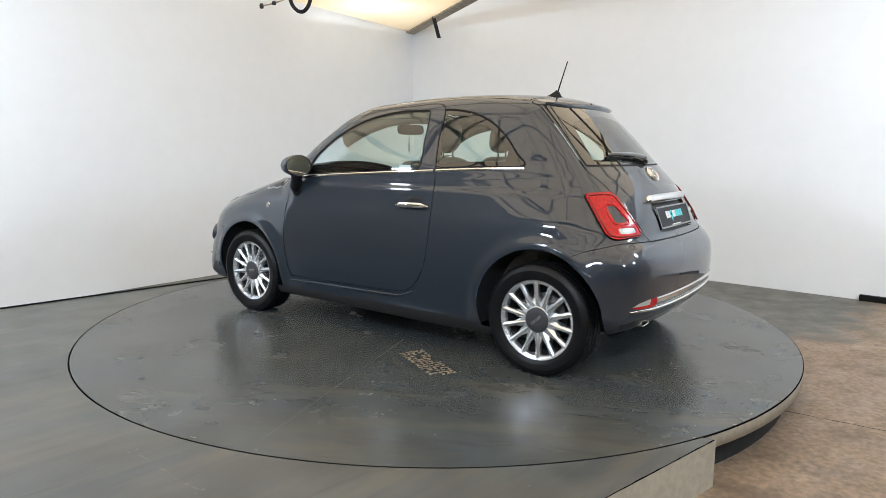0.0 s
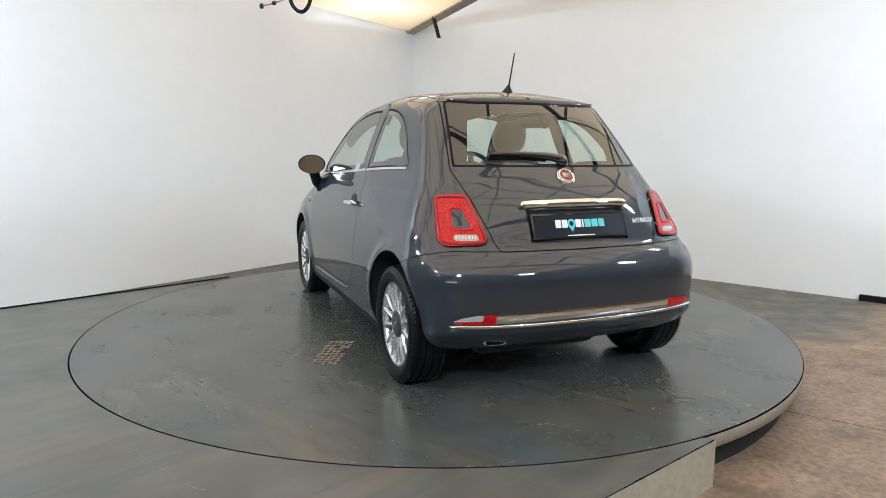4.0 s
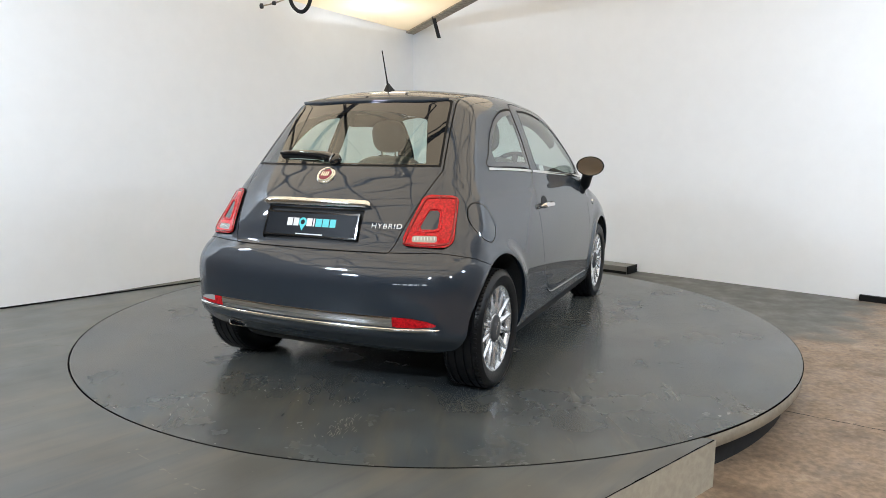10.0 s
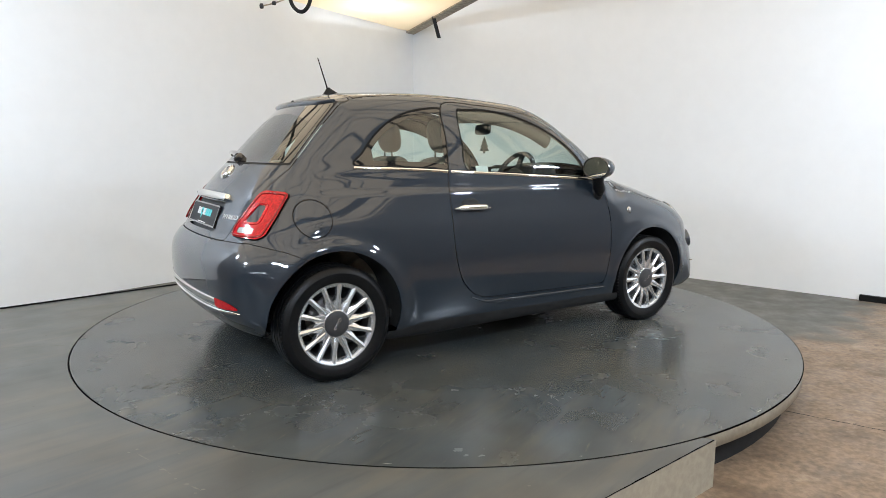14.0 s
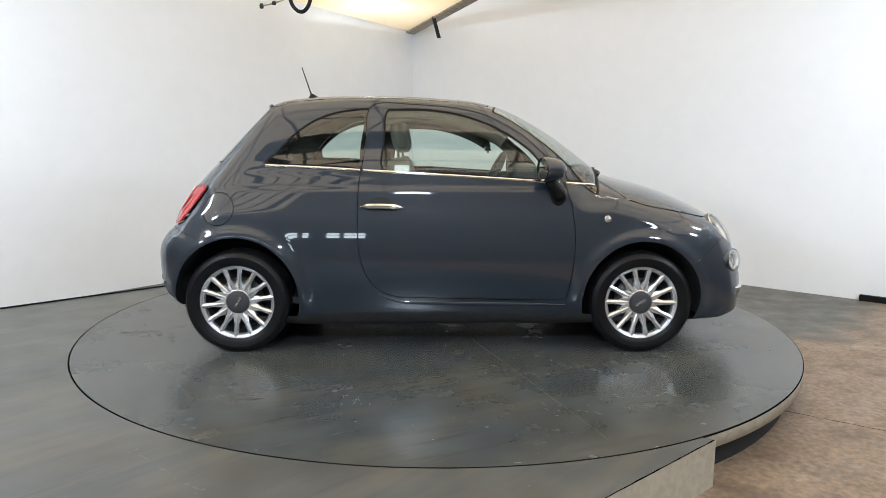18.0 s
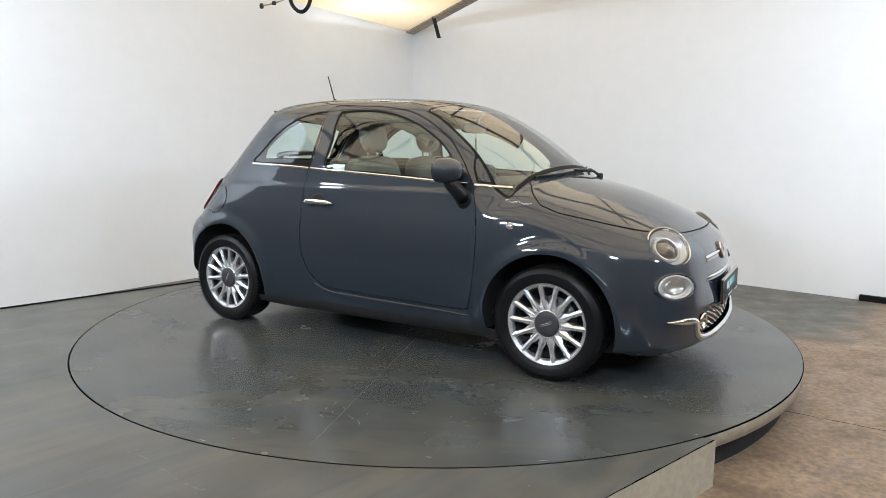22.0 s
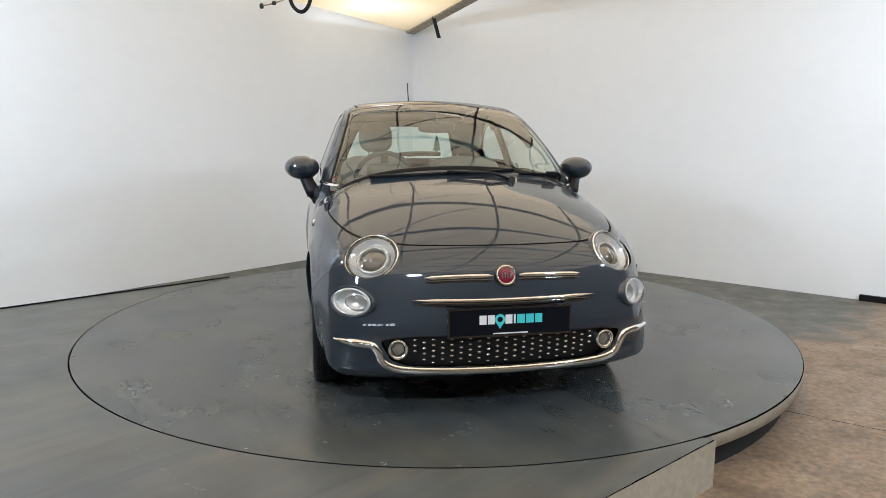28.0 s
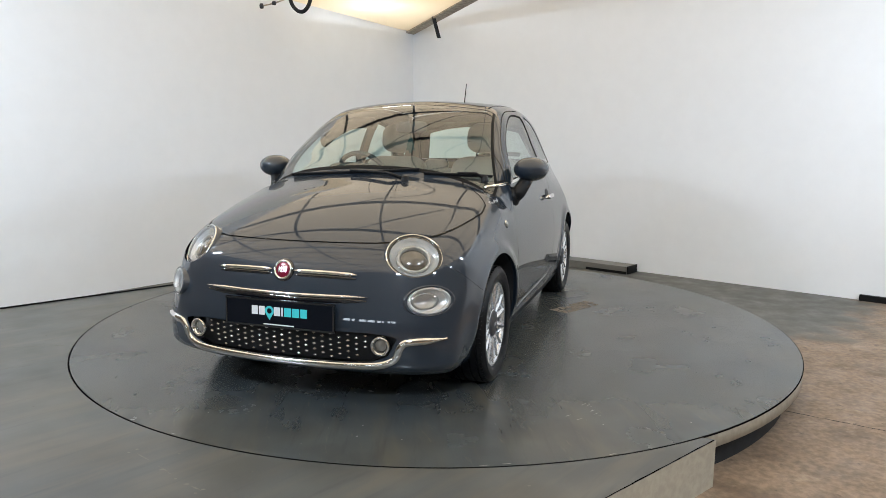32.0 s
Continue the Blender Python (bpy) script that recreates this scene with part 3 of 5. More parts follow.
def islands(piece):
    """The separate pieces of a mesh, largest first."""
    V, T = piece
    mark = np.arange(len(V))
    while True:
        low = mark[T].min(1)
        nxt = mark.copy()
        for k in range(3):
            np.minimum.at(nxt, T[:, k], low)
        nxt = nxt[nxt]
        if (nxt == mark).all():
            break
        mark = nxt
    of = mark[T[:, 0]]
    ids, counts = np.unique(of, return_counts=True)
    return [compact(V, T[of == i]) for i, c in sorted(zip(ids, counts), key=lambda q: -q[1]) if c > 12]


def skin(name, piece, mat, parent, label="", inset=0.0):
    V, T = piece
    if name in ("shut_line", "seal", "window_seal"):
        made = islands(piece)
        for extra in made[1:]:
            skin_one(name, extra, mat, parent, label, inset).matrix_basis = HOME if parent is car else Matrix()
        V, T = made[0]
    return skin_one(name, (V, T), mat, parent, label, inset)


def skin_one(name, piece, mat, parent, label="", inset=0.0):
    V, T = piece
    N = body_normal(V)
    return part(name, (V - N * inset, T), mat, parent, label, normals=N, at=HOME)


HOME = Matrix.Translation((-AXIS_X, -AXIS_Y, 0))
car = thing("car", "dark grey compact three-door hatchback with chrome trim", "car")

DOOR = spline([(.752, 1.400), (.725, 1.20), (.700, 1.03), (.686, .93), (.684, .75), (.694, .575), (.735, .445), (.805, .365), (.875, .332), (.95, .322), (1.40, .312), (1.80, .309),
               (1.865, .335), (1.895, .50), (1.905, .65), (1.893, .80), (1.86, .93), (1.815, 1.02), (1.745, 1.115), (1.63, 1.225), (1.44, 1.335), (1.25, 1.387), (1.0, 1.408)], 6)
DOOR_WIN = spline([(.833, 1.035), (.826, 1.20), (.838, 1.362), (.90, 1.378), (1.05, 1.380), (1.20, 1.362), (1.33, 1.33), (1.46, 1.278), (1.58, 1.208), (1.665, 1.14), (1.715, 1.07), (1.73, 1.005), (1.68, .990), (1.4, 1.005), (1.1, 1.022)], 6)
QUARTER_WIN = spline([(.165, 1.068), (.215, 1.13), (.30, 1.222), (.40, 1.297), (.50, 1.343), (.60, 1.368), (.735, 1.378), (.745, 1.33), (.725, 1.18), (.708, 1.05), (.60, 1.052), (.40, 1.059)], 6)


def in_side(outline, sign):
    def g(V):
        out = np.full(len(V), 1.0)
        k = V[:, 1] * sign > 0.3
        out[k] = poly_sdf(outline, V[k, 0], V[k, 2])
        return out
    return g


def arch(a, sign):
    return lambda V: np.where(V[:, 1] * sign > 0.25, np.hypot(V[:, 0] - a[0], V[:, 2] - a[1]) - a[2], 1.0)


def in_end(outline, front, sign=0, round_=0.0):
    """An outline of (|y|, z) points on the car's nose or tail."""
    def g(V):
        out = np.full(len(V), 1.0)
        k = (V[:, 0] > 2.4 if front else V[:, 0] < 0.1) & (V[:, 1] * sign >= (0 if not sign else 0.2))
        y = np.abs(V[k, 1]) if sign else V[k, 1]
        out[k] = poly_sdf(outline, y, V[k, 2]) - round_
        return out
    return g


def in_oval(centre, along, up, a, b):
    """An oval round an axis: centre, two unit directions across it, two half sizes."""
    c, u, w = (np.array(q, float) for q in (centre, along, up))
    n = np.cross(u, w)

    def g(V):
        d = V - c
        r = np.hypot(d @ u / a, d @ w / b)
        return np.where(np.abs(d @ n) < 0.25, (r - 1) * min(a, b), 1.0)
    return g


def windscreen_g(V):
    x, y, z = V[:, 0], np.abs(V[:, 1]), V[:, 2]
    pillar = np.interp(z, [0.95, 1.42], [0.690, 0.522])
    xt = x + 0.16 * y ** 2
    return np.where(x > 1.2, np.maximum(np.maximum(y - pillar, 1.50 - xt), xt - 2.125), 1.0)


def hood_line(x):
    return np.interp(x, [2.00, 2.08, 2.14, 2.22, 2.32, 2.50, 2.70, 2.84, 2.95], [1.03, .985, .935, .875, .842, .808, .768, .745, .742])


def hood_g(V):
    x, y, z = V[:, 0], np.abs(V[:, 1]), V[:, 2]
    return np.where(x > 1.9, np.maximum(hood_line(x) - z, 2.125 - (x + 0.16 * y ** 2)), 1.0)


def rear_window_g(V):
    x, y, z = V[:, 0], np.abs(V[:, 1]), V[:, 2]
    w = np.interp(z, [1.05, 1.40], [0.53, 0.455])
    return np.where(x < 0.3, np.maximum(np.maximum(y - w, 1.072 - z), z - 1.395), 1.0)


def tailgate_g(V):
    x, y, z = V[:, 0], np.abs(V[:, 1]), V[:, 2]
    w = np.interp(z, [0.69, 0.73, 1.05, 1.40, 1.44], [0.42, 0.445, 0.545, 0.475, 0.45])
    return np.where(x < 0.5, np.maximum(np.maximum(y - w, 0.695 - z), x - 0.225), 1.0)


def roof_g(V):
    x, y, z = V[:, 0], np.abs(V[:, 1]), V[:, 2]
    w = np.interp(x, [0.2, 1.5], [0.465, 0.495])
    return np.where(z > 1.3, np.maximum(np.maximum(y - w, x + 0.16 * y ** 2 - 1.46), 0.245 - x), 1.0)


def under_g(V):
    return V[:, 2] - np.interp(V[:, 0], [-.3, .35, .5, 1.85, 2.0, 2.6, 2.7, 3.1], [.205, .205, .230, .230, .222, .174, .172, .178])


def front_bumper_g(V):
    x, z = V[:, 0], V[:, 2]
    return np.maximum(2.3 - x, z - (0.52 + (x - 2.6) * 0.75))


def rear_bumper_g(V):
    x, z = V[:, 0], V[:, 2]
    return np.maximum(x + 0.05, z - np.interp(-x, [0.1, 0.25, 0.38, 0.6], [0.60, 0.665, 0.70, 0.69]))


S = Shell()
underbody = S.take(under_g)
# ---------------------------------------------------------------- body panels
cut_arches = [S.take(arch(a, sg)) for a in (ARCH_F, ARCH_R) for sg in (1, -1)]


def frame_at(P, N, up=(0, 0, 1)):
    """A pose at P: z along the normal N, y as near to up as can be."""
    z = Vector(N).normalized()
    x = Vector(up).cross(z).normalized()
    y = z.cross(x)
    return Matrix.Translation(Vector(P)) @ Matrix((x, y, z)).transposed().to_4x4()


def seam_under(parent, name="shut_line", inset=0.006):
    V, T = S.seams.pop()
    if len(T):
        skin(name, (V, T), RUBBER, parent, "dark recessed shut line", inset=inset).matrix_basis = Matrix()


# lamps of the nose are cut out first
def facing(yaw, tilt, sg):
    y, t = radians(yaw), radians(tilt)
    return Vector((math.cos(y) * math.cos(t), sg * math.sin(y) * math.cos(t), math.sin(t)))


HEAD, DRL = {}, {}
for sg in (1, -1):
    N = facing(34, 35, sg)
    M = frame_at(Vector(on_end(sg * 0.556, 0.703)[0]) - N * 0.016, N)
    S.take(in_oval(M.translation, M.col[0][:3], M.col[1][:3], 0.121, 0.104))
    HEAD[sg] = M @ Matrix.Diagonal((1.235, 1.055, 1, 1))
    N = facing(40, 12, sg)
    M = frame_at(on_end(sg * 0.640, 0.519)[0], N)
    S.take(in_oval(M.translation, M.col[0][:3], M.col[1][:3], 0.106, 0.063))
    DRL[sg] = M @ Matrix.Diagonal((1.23, 1.02, 1, 1))

windscreen = skin("windscreen", S.take(windscreen_g, 0.006), TINT, car, "green tinted windscreen")
seam_under(windscreen, "seal", 0.002)
hood = skin("hood", S.take(hood_g, 0.0024), PAINT, car)
seam_under(hood)
TAIL = {}
TAIL_OUT = [(.540, .908), (.612, .904), (.642, .750), (.508, .756)]
for sg in (1, -1):
    TAIL[sg] = S.take(in_end(TAIL_OUT, False, sg, 0.034), 0.002)
    TAIL[sg] = (TAIL[sg], S.seams.pop())
gate = S.take(tailgate_g, 0.0026)
gate_seam = S.seams.pop()
rear_glass, gate, glass_seam = sub(gate, rear_window_g, 0.005)
spoiler, gate, spoiler_seam = sub(gate, lambda V: 1.395 - V[:, 2], 0.002)
PLATE_HOLE = [(-.262, .735), (.262, .735), (.262, .868), (-.262, .868)]
hole, gate, _ = sub(gate, in_end(PLATE_HOLE, False, 0, 0.008))
tailgate = skin("tailgate", gate, PAINT, car)
skin("shut_line", gate_seam, RUBBER, tailgate, inset=0.006).matrix_basis = Matrix()
skin("plate_recess", hole, BLACK, tailgate, "dark number plate recess", inset=0.018).matrix_basis = Matrix()
def rear_clear_g(V):
    y, z = np.abs(V[:, 1]), V[:, 2]
    return np.maximum(np.maximum(y - np.interp(z, [1.05, 1.40], [0.475, 0.345]), 1.082 - z), z - (1.345 - 0.35 * y ** 2))


rear_clear, rear_frit, _ = sub(rear_glass, rear_clear_g)
rear_window = skin("rear_window", rear_clear, TINT_DARK, car, "tinted rear window")
skin("glass_border", rear_frit, FRIT, rear_window, "black ceramic glass border").matrix_basis = Matrix()
skin("seal", glass_seam, RUBBER, rear_window, inset=0.001).matrix_basis = Matrix()
spoil = skin("roof_spoiler", spoiler, PAINT, car)
skin("shut_line", spoiler_seam, RUBBER, spoil, inset=0.005).matrix_basis = Matrix()
roof_panel = skin("roof_panel", S.take(roof_g, 0.004), ROOF_GLASS, car, "dark glass roof panel")
seam_under(roof_panel, "seal", 0.003)

door_parts = {}
for sg in (1, -1):
    door = S.take(in_side(DOOR, sg), 0.0026)
    dseam = S.seams.pop()
    pane, door, pane_seal = sub(door, in_side(DOOR_WIN, sg), 0.0045)
    dob = skin("door", door, PAINT, car)
    door_parts[sg] = (dob, door)
    skin("shut_line", dseam, RUBBER, dob, inset=0.006).matrix_basis = Matrix()
    skin("window", pane, TINT, dob, "green tinted door window", inset=0.004).matrix_basis = Matrix()
    skin("window_seal", pane_seal, RUBBER, dob, inset=0.001).matrix_basis = Matrix()
    qw = S.take(in_side(QUARTER_WIN, sg), 0.005)
    qside = in_side(QUARTER_WIN, sg)
    qw, qfrit, _ = sub(qw, lambda V: np.maximum(qside(V) + 0.030, 0.27 - V[:, 0]))
    qob = skin("quarter_window", qw, TINT_DARK, car, "tinted fixed quarter window", inset=0.003)
    skin("glass_border", qfrit, FRIT, qob, "black ceramic glass border", inset=0.003).matrix_basis = Matrix()
    seam_under(qob, "seal", 0.001)
for sg in (1, -1):
    sail = skin("sail_panel", S.take(in_side([(1.868, .984), (2.000, .972), (1.815, 1.128), (1.832, 1.060)], sg), 0.005), PAINT, car)
    seam_under(sail, "seal", 0.001)
flap = S.take(in_oval((-.099, -.75, .814), (1, 0, 0), (0, 0, 1), 0.090, 0.090), 0.0026)
flap_seam = S.seams.pop()
flap_ob = skin("fuel_flap", flap, PAINT, car)
skin("shut_line", flap_seam, RUBBER, flap_ob, inset=0.004).matrix_basis = Matrix()

# front bumper with its lower grille
GRILLE = [(-.522, .366), (-.48, .376), (-.40, .383), (.40, .383), (.48, .376), (.522, .366), (.482, .292), (.40, .262), (.0, .255), (-.40, .262), (-.482, .292)]
bumper = S.take(front_bumper_g, 0.0007)
bumper_seam = S.seams.pop()
grille_skin, bumper, _ = sub(bumper, in_end(GRILLE, True, 0, 0.006))
front_bumper = skin("front_bumper", bumper, PAINT, car)
skin("shut_line", bumper_seam, RUBBER, front_bumper, inset=0.004).matrix_basis = Matrix()
rbump = S.take(rear_bumper_g, 0.0018)
rb_seam = S.seams.pop()
REFLECT = [(.478, .426), (.560, .424), (.628, .412), (.668, .393), (.560, .385), (.478, .384)]
REFL = {}
for sg in (1, -1):
    REFL[sg], rbump, _ = sub(rbump, in_end(REFLECT, False, sg, 0.002))
rear_bumper = skin("rear_bumper", rbump, PAINT, car)
skin("shut_line", rb_seam, RUBBER, rear_bumper, inset=0.004).matrix_basis = Matrix()
body_skin = (S.V, S.T)
skin("body_shell", body_skin, PAINT, car)
skin("underbody", underbody, DARK, car, "black underbody")

# cabin lining, just inside the painted panels
lining = []
for V, T in (body_skin, door_parts[1][1], door_parts[-1][1], gate, spoiler):
    V2, low, high = split(V, T, 0.80 - V[:, 2])
    V2, T2 = compact(V2, low)
    V2, low, high = split(V2, T2, V2[:, 0] - 2.02)
    V2, T2 = compact(V2, low)
    lining.append((V2 - body_normal(V2) * 0.022, T2[:, ::-1]))
part("cabin_lining", join([(list(map(tuple, v)), list(map(tuple, t))) for v, t in lining]), TRIM, car, "beige cabin lining", at=HOME)

# wheel arches: a painted lip turned inwards, then a black liner
for a in (ARCH_F, ARCH_R):
    for sg in (1, -1):
        ang = np.radians(np.linspace(-14, 194, 53))
        x, z = a[0] + a[2] * np.cos(ang), a[1] + a[2] * np.sin(ang)
        P = on_side(x, z, sg)
        rings = []
        for dy, dr in ((0.0, 0.0), (0.014, 0.001), (0.022, 0.006)):
            Q = P.copy()
            Q[:, 1] -= sg * dy
            Q[:, 0] += dr * np.cos(ang)
            Q[:, 2] += dr * np.sin(ang)
            rings.append(Q)
        n = len(ang)
        V = np.concatenate(rings)
        F = [(k * n + i, k * n + i + 1, (k + 1) * n + i + 1, (k + 1) * n + i) for k in range(2) for i in range(n - 1)]
        part("arch_lip", (V, F), PAINT, car, at=HOME)
        Q = rings[-1].copy()
        R2, R3 = Q.copy(), Q.copy()
        R2[:, 1] = sg * 0.42
        mid = np.tile([[a[0], sg * 0.42, a[1]]], (n, 1))
        V = np.concatenate([Q, R2, mid])
        F = [(k * n + i, k * n + i + 1, (k + 1) * n + i + 1, (k + 1) * n + i) for k in range(2) for i in range(n - 1)]
        part("arch_liner", (V, F), DARK, car, "black wheel arch liner", at=HOME)

# ---------------------------------------------------------------- trim on the body
def ribbon(P, N, width, thick):
    """A rounded strip that lies along the points P on the body; width may be a list."""
    P, N = np.asarray(P, float), np.asarray(N, float)
    T = np.gradient(P, axis=0)
    T /= np.linalg.norm(T, axis=1, keepdims=True)
    B = np.cross(N, T)
    w = np.broadcast_to(np.asarray(width, float), (len(P),))[:, None]
    t = np.broadcast_to(np.asarray(thick, float), (len(P),))[:, None]
    sec = [(-.5, -.4), (-.5, .35), (-.36, .8), (0, 1), (.36, .8), (.5, .35), (.5, -.4)]
    V = np.stack([P + B * w * u + N * t * h for u, h in sec], 1)
    n, m = len(P), len(sec)
    V = V.reshape(-1, 3)
    F = [(i * m + k, i * m + k + 1, (i + 1) * m + k + 1, (i + 1) * m + k) for i in range(n - 1) for k in range(m - 1)]
    F += [tuple(range(m)), tuple((n - 1) * m + k for k in range(m - 1, -1, -1))]
    return V, F


def resample(pts, n):
    p = spline(pts, 12, False)
    d = np.r_[0, np.cumsum(np.linalg.norm(np.diff(p, axis=0), axis=1))]
    s = np.linspace(0, d[-1], n)
    return np.stack([np.interp(s, d, p[:, k]) for k in range(p.shape[1])], 1)


def strip_end(name, pts, width, thick, mat, parent, front, n=60, label="", taper=0.0):
    q = resample(pts, n)
    P = on_end(q[:, 0], q[:, 1], front)
    N = body_normal(P)
    w = width * np.ones(n)
    if taper:
        e = np.minimum(np.arange(n), np.arange(n)[::-1]) / (n * taper)
        w = width * np.clip(e, 0.12, 1) ** 0.6
    ob = part(name, ribbon(P, N, w, thick), mat, parent, label, at=HOME if parent is car else None)
    return smooth_by_angle(ob, 50)


def strip_side(name, pts, width, thick, mat, parent, sg, n=60, label="", taper=0.0):
    q = resample(pts, n)
    P = on_side(q[:, 0], q[:, 1], sg)
    w = width * np.ones(n)
    if taper:
        e = np.minimum(np.arange(n), np.arange(n)[::-1]) / (n * taper)
        w = width * np.clip(e, 0.15, 1) ** 0.6
    ob = part(name, ribbon(P, body_normal(P), w, thick), mat, parent, label, at=HOME if parent is car else None)
    return smooth_by_angle(ob, 50)


BELT = [(.155, 1.055), (.43, 1.046), (.69, 1.033), (1.0, 1.017), (1.4, .995), (1.84, .968), (2.035, .954)]
belt = resample(BELT, 200)
for sg in (1, -1):
    dob = door_parts[sg][0]
    for name, x0, x1, owner in (("belt_trim", .15, .695, car), ("belt_trim", .705, 1.845, dob), ("belt_trim", 1.855, 2.04, car)):
        k = belt[(belt[:, 0] > x0) & (belt[:, 0] < x1)]
        strip_side(name, k[:: max(1, len(k) // 40)], 0.017, 0.007, CHROME, owner, sg, 40, "thin chrome belt trim")
    # door handle: a dark cup and a chrome bar
    cup = on_side([.812], [.851], sg)[0]
    cn = body_normal(cup[None])[0]
    M = frame_at(cup, cn)
    bowl = lathe([(1.0, 0.001), (0.93, 0.0025), (0.6, 0.0015), (0.0, 0.001)], 32)
    bowl = ([(x * 0.060, y * 0.038, z) for x, y, z in bowl[0]], bowl[1])
    part("handle_cup", moved(bowl, M), BLACK, dob, "dark recess behind the handle")
    q = resample([(.700, .829), (.72, .831), (.81, .832), (.91, .829), (.936, .827)], 32)
    P = on_side(q[:, 0], q[:, 1], sg)
    N = body_normal(P)
    lift = 0.028 * np.clip(np.minimum(np.arange(32), np.arange(32)[::-1]) / 5.0, 0.15, 1)[:, None]
    e = np.clip(np.minimum(np.arange(32), np.arange(32)[::-1]) / 4.0, 0.35, 1)
    part("door_handle", ribbon(P + N * lift, N, 0.030 * e, 0.012), CHROME, dob, "chrome door handle")
    # side repeater, and the illegible script emblem above it
    P = on_side([2.089], [.769], sg)[0]
    M = frame_at(P, body_normal(P[None])[0])
    rep = part("side_repeater", moved(lathe([(0.021, -0.002), (0.021, 0.003), (0.017, 0.005)], 24), M), CHROME, car, "small round clear side repeater", at=HOME)
    part("lens", moved(lathe([(0.017, 0.004), (0.012, 0.008), (0.0, 0.010)], 24), M), LENS_GREY, rep)
    u = np.linspace(0, 1, 140)
    ex = 2.028 + 0.150 * (u if sg < 0 else 1 - u) + 0.0052 * np.sin(u * 62) * (-sg)
    ez = 0.884 - 0.030 * (u - 0.5) * (1 if sg < 0 else -1) * 0.4 + 0.0052 * np.cos(u * 62) * (1 - 0.35 * u) * (0.55 + 0.45 * np.sin(u * 17)) + 0.004 * np.sin(u * 13 + 1)
    P = on_side(ex, ez, sg)
    P = P + body_normal(P) * 0.002
    part("script_emblem", tube([tuple(p) for p in P], 0.0010, 5), WHITE, car, "small chrome script emblem", at=HOME)
    # sill moulding under the door
    strip_side("sill_crease", [(.80, .338), (.88, .306), (.98, .292), (1.4, .283), (1.86, .279)], 0.020, 0.006, PAINT, car, sg, 50, taper=0.2)

# ---- nose
grille = skin("lower_grille", grille_skin, BLACK, front_bumper, "black lower grille with chrome studs", inset=0.030)
grille.matrix_basis = Matrix()
stud_piece = moved(lathe([(0.5, 0.0), (0.5, 0.4), (0.3, 0.6), (0.0, 0.65)], 10), Matrix.Diagonal((0.017, 0.0105, 0.014, 1)))
stud_mesh = mesh_of("stud", *stud_piece, CHROME)
for row in range(5):
    for col in range(21):
        y = -0.390 + col * 0.039
        z = 0.372 - (row + (0.5 if col % 2 else 0)) * 0.0262
        if z < 0.266 or abs(y) > 0.405 - max(0, 0.33 - z) * 0.5:
            continue
        P = on_end(y, z)[0]
        N = body_normal(P[None])[0]
        ob = new("stud", stud_mesh)
        ob.parent = grille
        ob.matrix_basis = frame_at(Vector(P) - Vector(N) * 0.028, N)
MOUSTACHE = [(-.705, .360), (-.64, .357), (-.590, .354), (-.556, .348), (-.537, .322), (-.518, .280), (-.465, .253), (-.37, .243), (-.2, .238), (0, .236)]
strip_end("chrome_moulding", MOUSTACHE + [(-y, z) for y, z in MOUSTACHE[-2::-1]], 0.033, 0.014, CHROME, front_bumper, True, 140, "chrome moulding round the lower grille", taper=0.05)
strip_end("upper_moulding", [(-.400, .533), (-.2, .530), (0, .529), (.2, .530), (.400, .533)], 0.017, 0.012, CHROME, front_bumper, True, 70, "chrome moulding over the plate", taper=0.12)
strip_end("moulding_slot", [(-.392, .518), (0, .512), (.392, .518)], 0.024, 0.004, GLOSS_BLACK, front_bumper, True, 60, taper=0.12)
for s in (1, -1):
    strip_end("badge_bar", [(s * .055, .627), (s * .2, .626), (s * .340, .621)], 0.018, 0.012, CHROME, car, True, 40, "chrome bar beside the badge", taper=0.10)
    # black strip for the shade below the chrome bar
    strip_end("badge_bar_shade", [(s * .055, .611), (s * .2, .610), (s * .338, .606)], 0.015, 0.004, GLOSS_BLACK, car, True, 40, taper=0.10)


def badge(P, N, r, parent, name):
    M = frame_at(P, N)
    b = part(name, moved(lathe([(r * 1.16, -0.01), (r * 1.16, 0.004), (r * 1.08, 0.008), (r, 0.009)], 40), M), GLOSS_BLACK if name == "front_badge" else CHROME, parent, "round red badge in a chrome ring", at=HOME)
    part("ring", moved(lathe([(r, 0.004), (r, 0.012), (r * 0.92, 0.015), (r * 0.80, 0.012), (r * 0.78, 0.008)], 40), M), CHROME, b, "chrome ring")
    part("enamel", moved(lathe([(r * 0.79, 0.009), (r * 0.5, 0.0115), (0.0, 0.012)], 40), M), BADGE_RED, b, "dark red enamel")
    for i in range(4):                  # plain upright bars in place of the maker's name
        x = (i - 1.5) * r * 0.26
        part("mark_bar", moved(box(x - r * 0.06, x + r * 0.06, -r * 0.30, r * 0.30, 0.0115, 0.0145), M), CHROME, b, smooth=False)
    return b


P = on_end(0.0, 0.627)[0]
badge(P, Vector(body_normal(P[None])[0]), 0.043, car, "front_badge")
P = on_end(0.0, 1.022, False)[0]
badge(P, Vector(body_normal(P[None])[0]), 0.043, car, "rear_badge")


